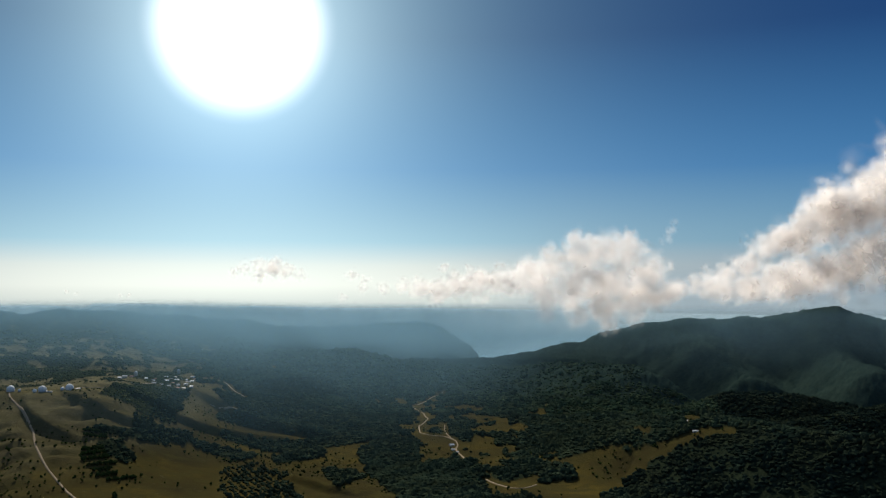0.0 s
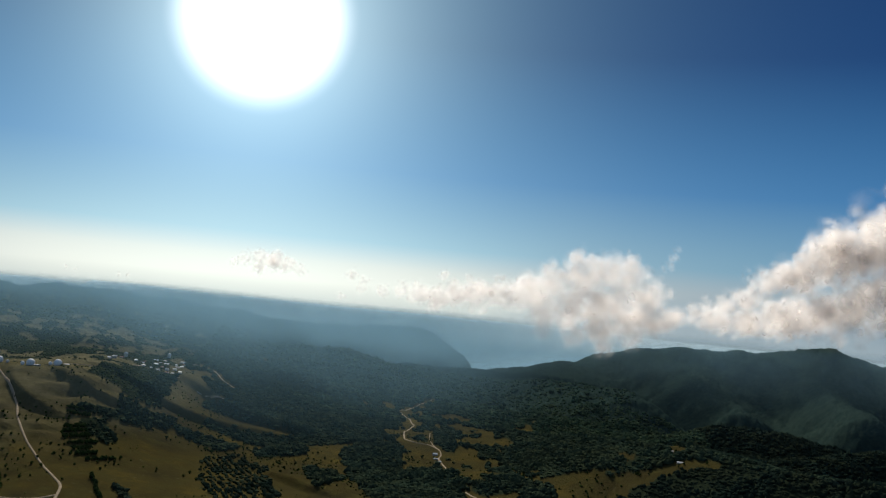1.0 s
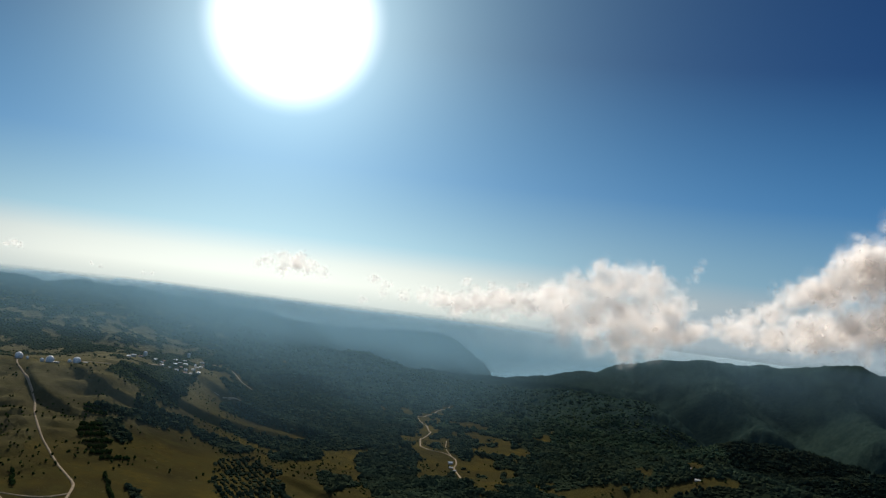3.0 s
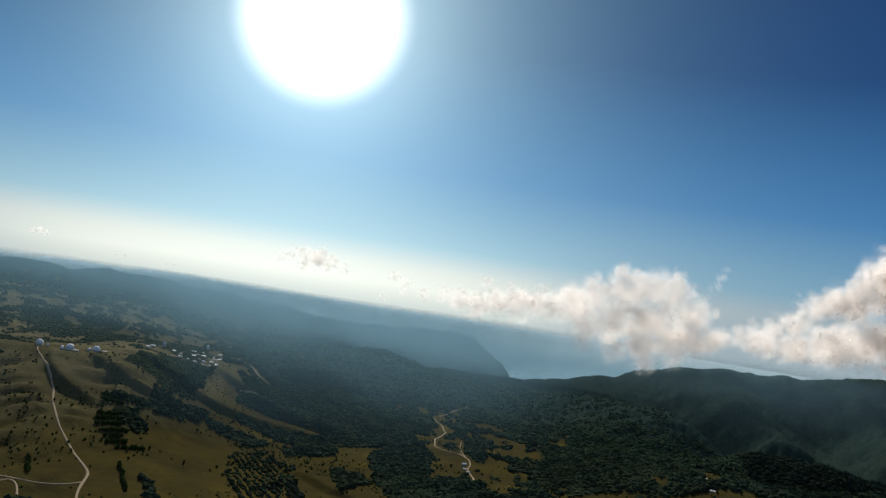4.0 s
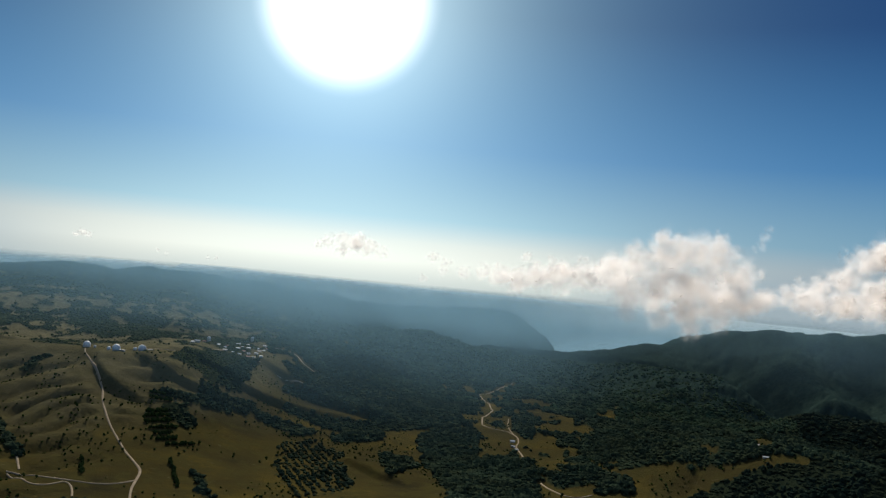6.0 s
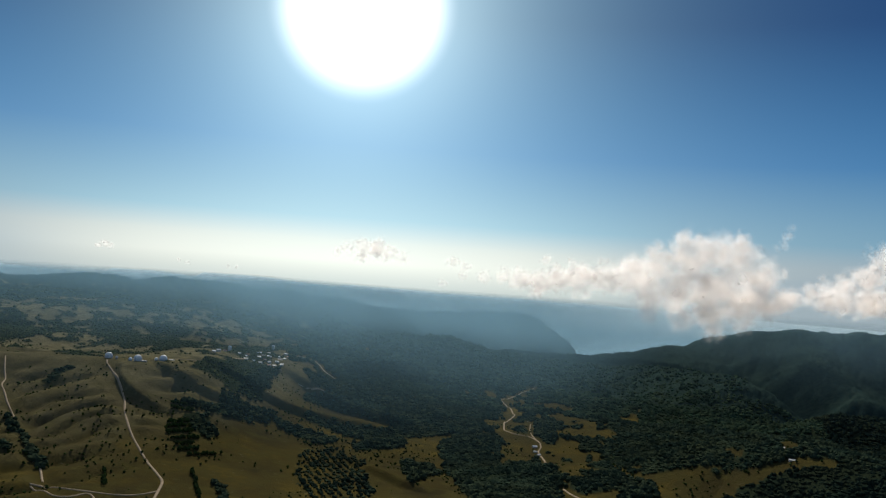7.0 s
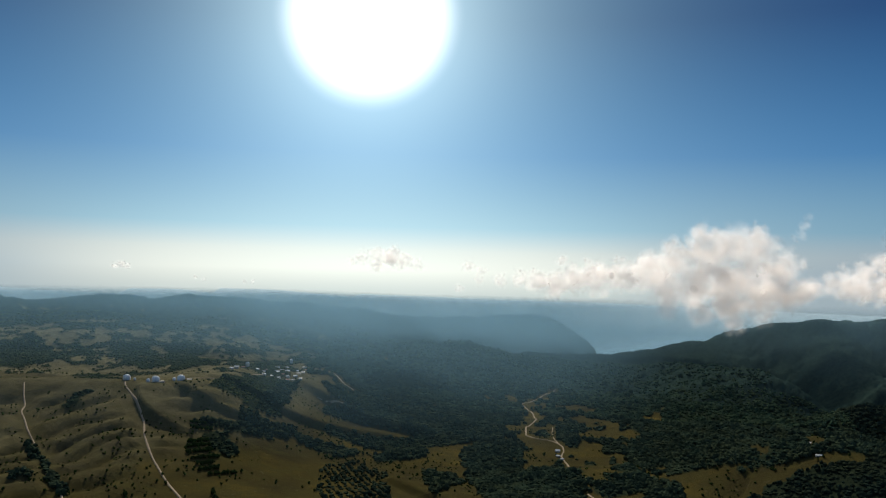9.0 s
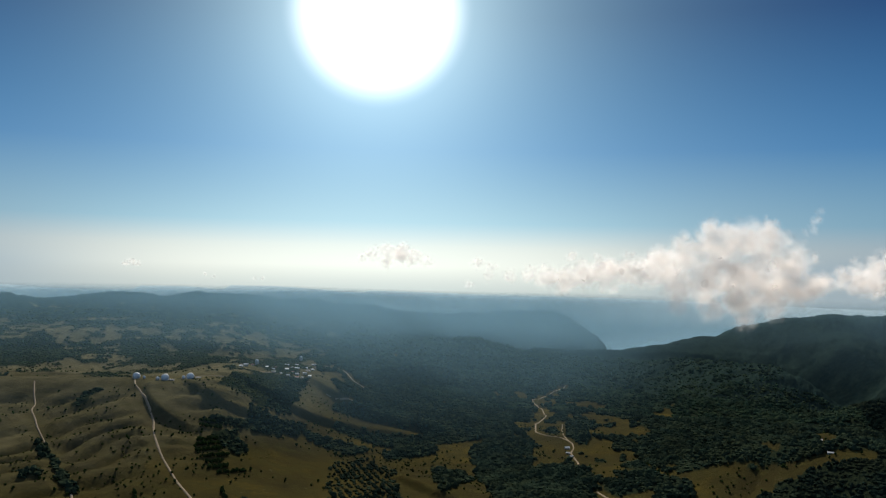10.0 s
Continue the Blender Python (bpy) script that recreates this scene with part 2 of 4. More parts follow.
WEST_COPSE = [(-647, 1152), (-606, 1148), (-603, 1129), (-622, 1109)]
ROW_CLUMP = [(-456, 1396), (-451, 1427), (-433, 1431), (-408, 1407), (-393, 1362), (-400, 1340), (-425, 1356), (-440, 1376)]
WEST_WOOD = [(-1218, 1997), (-1158, 2086), (-1081, 2092), (-950, 1840), (-969, 1757), (-1008, 1664)]
HOLLOW_WOOD = [(-978, 2181), (-965, 2269), (-927, 2291), (-881, 2199), (-833, 1970), (-897, 1977)]
GULLY_WOOD = [(-716, 1456), (-704, 1482), (-685, 1484), (-690, 1444), (-689, 1425), (-701, 1409)]
WOODS = [ORCHARD, HEDGE_UPPER, HEDGE_DOMES, VILLAGE_SHADE, SLOPE_SHADE, COPSE, COPSE_NORTH, STRIP_WOOD, FAR_WOOD, FIELD_HEDGE, TRACK_HEDGE, WEST_COPSE, ROW_CLUMP, WEST_WOOD, HOLLOW_WOOD, GULLY_WOOD]
# stands whose foliage is darkened, for the shade that falls on them
CLOUD_SHADE = [(-350, 2276), (-349, 2644), (-243, 2794), (-145, 2816), (-142, 2627), (-208, 2429), (-280, 2153)]
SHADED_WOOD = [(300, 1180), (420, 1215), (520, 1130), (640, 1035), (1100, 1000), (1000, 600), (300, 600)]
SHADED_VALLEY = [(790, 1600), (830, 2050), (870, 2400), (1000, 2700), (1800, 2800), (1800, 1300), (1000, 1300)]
UPPER_GLADE = [(71, 2542), (188, 2880), (192, 2810), (142, 2504), (111, 2078), (89, 1896), (61, 1961)]
BEND_GLADE = [(18, 2000), (61, 2014), (67, 1777), (53, 1793)]
SMALL_GLADE = [(170, 2533), (252, 2573), (182, 2175)]
EAST_GLADE = [(219, 2143), (269, 2144), (290, 2054), (263, 1839), (228, 1869), (208, 2016)]
HOUSE_GLADE = [(89, 1764), (190, 1766), (180, 1652), (136, 1632)]
LOWER_GLADE = [(139, 1565), (181, 1575), (208, 1326), (206, 1238), (145, 1229), (146, 1379)]
HILL_GLADE = [(221, 1715), (253, 1662), (240, 1401), (273, 1385), (267, 1308), (239, 1304)]
EDGE_GLADE = [(385, 1366), (399, 1358), (401, 1299), (389, 1305)]
TRACK_GLADE = [(66, 1927), (94, 1871), (147, 1797), (137, 1664), (107, 1669), (65, 1746)]
GLADES = [UPPER_GLADE, BEND_GLADE, SMALL_GLADE, EAST_GLADE, HOUSE_GLADE, LOWER_GLADE, HILL_GLADE, EDGE_GLADE, TRACK_GLADE]
HILL_GRASS = [(351, 1292), (393, 1252), (445, 1227), (526, 1143), (619, 1051), (555, 944), (120, 1108), (156, 1332), (272, 1331)]
DOME_TRACK = [(-655, 1539), (-647, 1516), (-625, 1496), (-595, 1450), (-557, 1393), (-536, 1342), (-503, 1285), (-468, 1234), (-427, 1173), (-387, 1120), (-377, 1073), (-371, 1044), (-356, 1001)]
CROSS_TRACK = [(-517, 1031), (-504, 1039), (-474, 1028), (-446, 1036), (-412, 1040), (-389, 1053), (-379, 1077)]
LOW_TRACK = [(-514, 1027), (-498, 1023), (-473, 996), (-453, 1005), (-446, 1036), (-429, 1015), (-415, 983)]
WEST_TRACK = [(-813, 1487), (-788, 1442), (-766, 1412), (-763, 1389), (-731, 1348), (-718, 1328), (-687, 1292), (-650, 1246), (-625, 1208), (-593, 1161), (-564, 1122), (-544, 1106), (-511, 1050)]
VALLEY_TRACK = [(193, 2865), (157, 2744), (74, 2534), (97, 2352), (102, 2119), (73, 1993), (70, 1872), (88, 1833), (120, 1827), (140, 1771), (139, 1717), (130, 1681), (137, 1581), (133, 1517)]
LOWER_VALLEY_TRACK = [(140, 1268), (146, 1235), (162, 1186), (179, 1170), (203, 1201)]
VILLAGE_TRACK = [(-577, 1600), (-566, 1617), (-549, 1638), (-527, 1654), (-498, 1680), (-508, 1821), (-492, 1889), (-469, 1921), (-427, 1924)]
WOOD_ROAD = [(-495, 2262), (-471, 2283), (-440, 2279), (-407, 2247), (-374, 2166), (-349, 2145), (-328, 2105)]
LOWER_WOOD_ROAD = [(-381, 1889), (-351, 1877), (-323, 1869), (-300, 1866)]
GLADE_PATH = [(140, 1760), (132, 1800), (126, 1850), (128, 1930), (134, 2010)]
TRACKS = [(2.8, DOME_TRACK), (2.3, CROSS_TRACK), (2.2, LOW_TRACK), (2.3, WEST_TRACK), (2.8, VALLEY_TRACK), (2.6, LOWER_VALLEY_TRACK), (2.4, VILLAGE_TRACK),
          (2.4, WOOD_ROAD), (2.2, LOWER_WOOD_ROAD), (1.8, GLADE_PATH)]


def inside(x, y, poly):
    got = np.zeros(np.shape(x), bool)
    for (ax, ay), (bx, by) in zip(poly, poly[1:] + poly[:1]):
        if ay == by:
            continue
        cross = (ay > y) != (by > y)
        got ^= cross & (x < ax + (y - ay) * (bx - ax) / (by - ay))
    return got


def woodland(x, y):
    """Where trees stand closely, 0 or 1."""
    wx = x + 9 * fbm(x, y, 40, 3, 51) + 5 * fbm(x, y, 14, 2, 321)
    wy = y + 16 * fbm(x, y, 55, 3, 61) + 9 * fbm(x, y, 18, 2, 331)
    r = np.hypot(x, y)
    patch = fbm(x, y, 190, 4, 71) + 0.35 * fbm(x * 1.0, y * 0.45, 60, 3, 81)
    open_land = inside(wx, wy, GRASSLAND)
    trees = ~open_land
    # patchy upland behind the domes
    upland = (x < -430 - 0.10 * (y - 1600)) & (y > 1560)
    mosaic = fbm(x, y * 0.5, 55, 5, 171) + 0.22 * fbm(x, y, 240, 2, 181)
    flecks = 0.66 * fbm(x, y * 0.75, 28, 4, 291) + 0.46 * fbm(x, y * 0.7, 150, 3, 301)
    trees = np.where(upland, flecks > 0.09 - 0.10 * smoothstep(1950, 2300, r) - 0.26 * smoothstep(2500, 2950, r), trees)
    # half-open pasture along the valley track
    pasture = np.hypot((x - 175 - 0.06 * (y - 1850)) / 135, (y - 1880) / 430) < 1 + 0.3 * fbm(x, y, 80, 2, 191)
    trees = np.where(pasture, mosaic + 0.3 * fbm(x, y, 30, 2, 201) > -0.06, trees)
    tufts = fbm(x, y * 0.7, 26, 3, 241)
    for poly in GLADES:
        trees &= ~(inside(wx, wy, poly) & (tufts < 0.24))
    hill = inside(wx, wy, HILL_GRASS)
    trees = np.where(hill, patch > -0.10, trees)
    kept = np.zeros(np.shape(x), bool)
    for poly in WOODS:
        kept |= inside(wx, wy, poly)
    trees |= kept
    trees &= ~inside(wx, wy, GLADES[-1])
    # the valley tracks are kept clear
    for width, line in TRACKS[4:6] + TRACKS[7:]:
        trees &= along(x, y, [(a, b, 0) for a, b in line])[0] > 4 + 2.6 * width + 5 * tufts
    # small clearings in the great forest
    clear = fbm(x, y * 0.45, 105, 4, 91) > 0.50 - 0.06 * smoothstep(1900, 2200, r)
    return trees & ~(clear & (r < 2900) & (x < 520) & ~kept)


# ---------------------------------------------------------------- materials
def material(name, rough=0.8, spec=0.3):
    m = bpy.data.materials.new(name)
    m.use_nodes = True
    t = m.node_tree
    b = t.nodes["Principled BSDF"]
    b.inputs["Roughness"].default_value = rough
    b.inputs["Specular IOR Level"].default_value = spec
    return m, t, b


def noise_node(t, scale, detail=4.0, rough=0.6, vector=None, distort=0.0):
    n = node(t, "ShaderNodeTexNoise", Scale=scale, Detail=detail, Roughness=rough, Distortion=distort)
    if vector is not None:
        t.links.new(vector, n.inputs["Vector"])
    return n.outputs["Fac"]


def ramp(t, fac, *stops):
    n = t.nodes.new("ShaderNodeValToRGB")
    e = n.color_ramp.elements
    while len(e) < len(stops):
        e.new(0.5)
    for s, (p, c) in zip(e, stops):
        s.position, s.color = p, (*c, 1)
    t.links.new(fac, n.inputs[0])
    return n.outputs[0]


def mix(t, fac, a, b, kind="MIX"):
    n = t.nodes.new("ShaderNodeMix")
    n.data_type, n.blend_type = "RGBA", kind
    for socket, v in ((n.inputs[0], fac), (n.inputs[6], a), (n.inputs[7], b)):
        if isinstance(v, (int, float)):
            socket.default_value = v
        elif isinstance(v, tuple):
            socket.default_value = (*v, 1)
        else:
            t.links.new(v, socket)
    return n.outputs[2]


def bump(t, b, height, strength, distance):
    n = node(t, "ShaderNodeBump", Strength=strength, Distance=distance)
    t.links.new(height, n.inputs["Height"])
    t.links.new(n.outputs[0], b.inputs["Normal"])


def place_of(t):
    g = t.nodes.new("ShaderNodeNewGeometry")
    return g.outputs["Position"]


def ground_material():
    m, t, b = material("grass_and_earth", 0.9, 0.02)
    p = place_of(t)
    big = noise_node(t, 0.006, 5, 0.6, p)
    mid = noise_node(t, 0.035, 5, 0.65, p)
    fine = noise_node(t, 0.22, 4, 0.7, p)
    dry = ramp(t, big, (0.32, (0.028, 0.025, 0.013)), (0.5, (0.050, 0.040, 0.014)), (0.68, (0.095, 0.072, 0.017)))
    green = ramp(t, mid, (0.3, (0.034, 0.032, 0.014)), (0.7, (0.059, 0.050, 0.016)))
    grass = mix(t, smooth_range(t, mid, 0.42, 0.62), dry, green)
    grass = mix(t, math_node(t, "MULTIPLY", smooth_range(t, fine, 0.5, 0.7), 0.45), grass, (0.050, 0.050, 0.018))
    grass = mix(t, math_node(t, "MULTIPLY", smooth_range(t, noise_node(t, 0.09, 6, 0.7, p), 0.60, 0.72), 0.35), grass, (0.135, 0.118, 0.074))
    # paler grass colour stands in for more light on upland and slopes
    brightened = t.nodes.new("ShaderNodeAttribute")
    brightened.attribute_name = "brightened"
    pale = ramp(t, noise_node(t, 0.03, 6, 0.7, p), (0.3, (0.100, 0.095, 0.052)), (0.5, (0.165, 0.150, 0.085)), (0.7, (0.240, 0.215, 0.130)))
    grass = mix(t, brightened.outputs["Fac"], grass, pale)
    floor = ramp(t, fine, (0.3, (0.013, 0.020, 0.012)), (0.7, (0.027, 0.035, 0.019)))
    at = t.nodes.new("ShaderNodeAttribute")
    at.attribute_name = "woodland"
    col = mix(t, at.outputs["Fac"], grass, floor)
    # far woods: haze blue and crown shade are put into this leaf colour
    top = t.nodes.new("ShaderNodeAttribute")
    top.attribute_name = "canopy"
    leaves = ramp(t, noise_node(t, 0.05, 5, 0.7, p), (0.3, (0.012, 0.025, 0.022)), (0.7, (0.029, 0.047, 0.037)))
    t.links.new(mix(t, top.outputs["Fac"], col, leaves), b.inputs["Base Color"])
    b.inputs["Specular IOR Level"].default_value = 0.0
    bump(t, b, noise_node(t, 0.10, 6, 0.75, p), 0.6, 3.5)
    return m


def leaf_material(name, dark, light):
    """Foliage: part of the light goes through the leaves."""
    m = bpy.data.materials.new(name)
    m.use_nodes = True
    t = m.node_tree
    t.nodes.clear()
    out = t.nodes.new("ShaderNodeOutputMaterial")
    p = place_of(t)
    g = t.nodes.new("ShaderNodeNewGeometry")
    own = ramp(t, g.outputs["Random Per Island"], (0.0, dark), (1.0, light))
    tint = mix(t, smooth_range(t, noise_node(t, 0.016, 5, 0.65, p), 0.40, 0.66), own, tuple(0.5 * (a + c) for a, c in zip(light, (0.060, 0.064, 0.028))))
    col = mix(t, noise_node(t, 0.9, 4, 0.7, p), mix(t, 0.55, tint, (0.008, 0.014, 0.006)), tint)
    d = node(t, "ShaderNodeBsdfDiffuse", Roughness=0.0)
    tr = t.nodes.new("ShaderNodeBsdfTranslucent")
    mx = node(t, "ShaderNodeMixShader", Fac=0.28)
    t.links.new(col, d.inputs["Color"])
    t.links.new(mix(t, 0.35, col, (0.05, 0.075, 0.01)), tr.inputs["Color"])
    b = node(t, "ShaderNodeBump", Strength=0.8, Distance=1.0)
    t.links.new(noise_node(t, 0.8, 4, 0.7, p), b.inputs["Height"])
    t.links.new(b.outputs[0], d.inputs["Normal"])
    t.links.new(d.outputs[0], mx.inputs[1])
    t.links.new(tr.outputs[0], mx.inputs[2])
    t.links.new(mx.outputs[0], out.inputs[0])
    return m


def plain_material(name, color, rough=0.7, spec=0.4, vary=0.25, scale=0.6):
    m, t, b = material(name, rough, spec)
    p = place_of(t)
    f = noise_node(t, scale, 5, 0.65, p)
    c = ramp(t, f, (0.25, tuple(v * (1 - vary) for v in color)), (0.75, tuple(min(1, v * (1 + vary * 0.6)) for v in color)))
    t.links.new(c, b.inputs["Base Color"])
    bump(t, b, noise_node(t, scale * 6, 4, 0.6, p), 0.3, 0.05)
    return m


def cloud_material(name, ragged):
    """Vapour in soft tufts, thick in the middle and gone at the rim; ragged: how torn it is."""
    m = bpy.data.materials.new(name)
    m.use_nodes = True
    t = m.node_tree
    t.nodes.clear()
    out = t.nodes.new("ShaderNodeOutputMaterial")
    d = node(t, "ShaderNodeBsdfDiffuse", Color=(1.0, 1.0, 1.0, 1), Roughness=0.0)
    # a normal fixed away from the sun makes every tuft equally bright
    onward = node(t, "ShaderNodeBsdfTranslucent", Color=(0.97, 0.925, 0.89, 1))
    way = node(t, "ShaderNodeCombineXYZ", X=-SUN_DIR.x, Y=-SUN_DIR.y, Z=-SUN_DIR.z)
    t.links.new(way.outputs[0], onward.inputs["Normal"])
    body = node(t, "ShaderNodeMixShader", Fac=0.80)
    t.links.new(d.outputs[0], body.inputs[1])
    t.links.new(onward.outputs[0], body.inputs[2])
    p = place_of(t)
    at = t.nodes.new("ShaderNodeAttribute")
    at.attribute_name = "thickness"
    torn = smooth_range(t, noise_node(t, 0.016, 5, 0.55, p, 0.3), 0.30, 0.70, 1.0 - ragged, 1.15)
    fac = math_node(t, "MULTIPLY", at.outputs["Fac"], torn, clamp=True)
    clear = t.nodes.new("ShaderNodeBsdfTransparent")
    veil = t.nodes.new("ShaderNodeMixShader")
    t.links.new(fac, veil.inputs[0])
    t.links.new(clear.outputs[0], veil.inputs[1])
    t.links.new(body.outputs[0], veil.inputs[2])
    t.links.new(veil.outputs[0], out.inputs[0])
    return m


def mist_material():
    m = bpy.data.materials.new("haze_sheets")
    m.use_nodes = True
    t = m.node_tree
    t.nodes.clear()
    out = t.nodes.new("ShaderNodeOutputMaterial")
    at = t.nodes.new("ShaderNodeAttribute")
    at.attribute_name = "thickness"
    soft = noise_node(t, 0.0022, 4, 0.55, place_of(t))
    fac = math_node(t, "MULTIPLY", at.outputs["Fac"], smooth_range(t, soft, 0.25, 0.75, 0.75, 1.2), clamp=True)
    # the blue of the haze is put into this colour, lit from behind
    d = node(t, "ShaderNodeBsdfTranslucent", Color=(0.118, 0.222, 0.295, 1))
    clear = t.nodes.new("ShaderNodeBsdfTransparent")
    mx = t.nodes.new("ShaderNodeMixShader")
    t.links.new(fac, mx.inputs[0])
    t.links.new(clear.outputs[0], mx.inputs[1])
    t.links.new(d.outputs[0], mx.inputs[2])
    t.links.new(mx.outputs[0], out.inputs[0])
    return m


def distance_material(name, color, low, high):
    """Land so far off that haze is painted in as a glow, paler towards the top."""
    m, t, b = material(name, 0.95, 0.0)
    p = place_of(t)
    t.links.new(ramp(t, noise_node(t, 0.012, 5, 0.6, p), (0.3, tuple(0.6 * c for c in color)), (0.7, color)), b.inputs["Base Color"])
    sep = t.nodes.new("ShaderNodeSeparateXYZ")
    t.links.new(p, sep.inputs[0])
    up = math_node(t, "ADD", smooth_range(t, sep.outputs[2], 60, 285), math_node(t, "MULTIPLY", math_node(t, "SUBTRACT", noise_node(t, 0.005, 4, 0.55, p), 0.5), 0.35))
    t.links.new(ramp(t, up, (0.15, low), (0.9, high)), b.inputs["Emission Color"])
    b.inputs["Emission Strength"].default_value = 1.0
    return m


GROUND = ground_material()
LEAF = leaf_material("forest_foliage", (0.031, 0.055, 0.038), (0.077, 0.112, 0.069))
# paler copy of the forest foliage, for far woods lightened by haze
FAR_LEAF = leaf_material("far_forest_foliage", (0.046, 0.084, 0.051), (0.092, 0.138, 0.078))
SCRUB = leaf_material("upland_scrub_foliage", (0.068, 0.096, 0.040), (0.156, 0.180, 0.076))
BUSH = leaf_material("bush_foliage", (0.040, 0.070, 0.020), (0.088, 0.128, 0.034))
# the forest foliage again, with shade put into its colour
SHADE_LEAF = leaf_material("shaded_forest_foliage", (0.016, 0.030, 0.024), (0.034, 0.054, 0.040))
BARK = plain_material("bark", (0.09, 0.07, 0.05), 0.9, 0.2)
DUST = plain_material("pale_track_dust", (0.34, 0.27, 0.185), 0.9, 0.0, 0.3, 0.15)
WHITE = plain_material("white_panel", (0.80, 0.79, 0.76), 0.6, 0.2, 0.08)
PLASTER = plain_material("pale_plaster", (0.62, 0.58, 0.50), 0.8, 0.3, 0.2)
METAL_ROOF = plain_material("pale_sheet_roof", (0.56, 0.55, 0.52), 0.7, 0.1, 0.2)
RUST_ROOF = plain_material("red_brown_roof", (0.30, 0.13, 0.08), 0.75, 0.3, 0.3)
GREY_ROOF = plain_material("grey_slate_roof", (0.24, 0.24, 0.24), 0.6, 0.4, 0.3)
CONCRETE = plain_material("grey_concrete", (0.36, 0.35, 0.33), 0.85, 0.3, 0.25)
DARK = plain_material("dark_opening", (0.03, 0.03, 0.035), 0.4, 0.5, 0.2)
VAPOUR = cloud_material("cloud_vapour", 0.38)
THIN_VAPOUR = cloud_material("thin_cloud_vapour", 0.45)
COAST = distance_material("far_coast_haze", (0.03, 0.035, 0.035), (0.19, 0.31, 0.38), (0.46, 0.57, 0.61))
MIST = mist_material()


# ---------------------------------------------------------------- building helpers
def mesh_from(name, verts, faces, mats, smooth=False):
    me = bpy.data.meshes.new(name)
    if isinstance(verts, np.ndarray):
        n, k = faces.shape
        me.vertices.add(len(verts))
        me.vertices.foreach_set("co", np.ascontiguousarray(verts, np.float32).ravel())
        me.loops.add(n * k)
        me.loops.foreach_set("vertex_index", np.ascontiguousarray(faces, np.int32).ravel())
        me.polygons.add(n)
        me.polygons.foreach_set("loop_start", np.arange(0, n * k, k, dtype=np.int32))
        me.polygons.foreach_set("use_smooth", np.full(n, smooth))
        me.update(calc_edges=True)
    else:
        me.from_pydata(verts, [], faces)
        if smooth:
            me.polygons.foreach_set("use_smooth", [True] * len(me.polygons))
    for mt in (mats if isinstance(mats, (list, tuple)) else [mats]):
        me.materials.append(mt)
    return me


def part(name, bm, mt, parent, label=""):
    me = bpy.data.meshes.new(name)
    bm.to_mesh(me)
    bm.free()
    me.materials.append(mt)
    ob = new(name, me)
    ob.parent = parent
    return tagged(ob, label)


def thing(name, x, y, z, turn=0.0, **tags):
    ob = new(name)
    ob.empty_display_size = 1.0
    ob.matrix_basis = pose(x, y, z, 0, 0, turn)
    return tagged(ob, **tags)


def floor_at(x, y):
    return float(ground(np.array([float(x)]), np.array([float(y)]))[0])


# ---------------------------------------------------------------- the land
rng = np.random.default_rng(7)


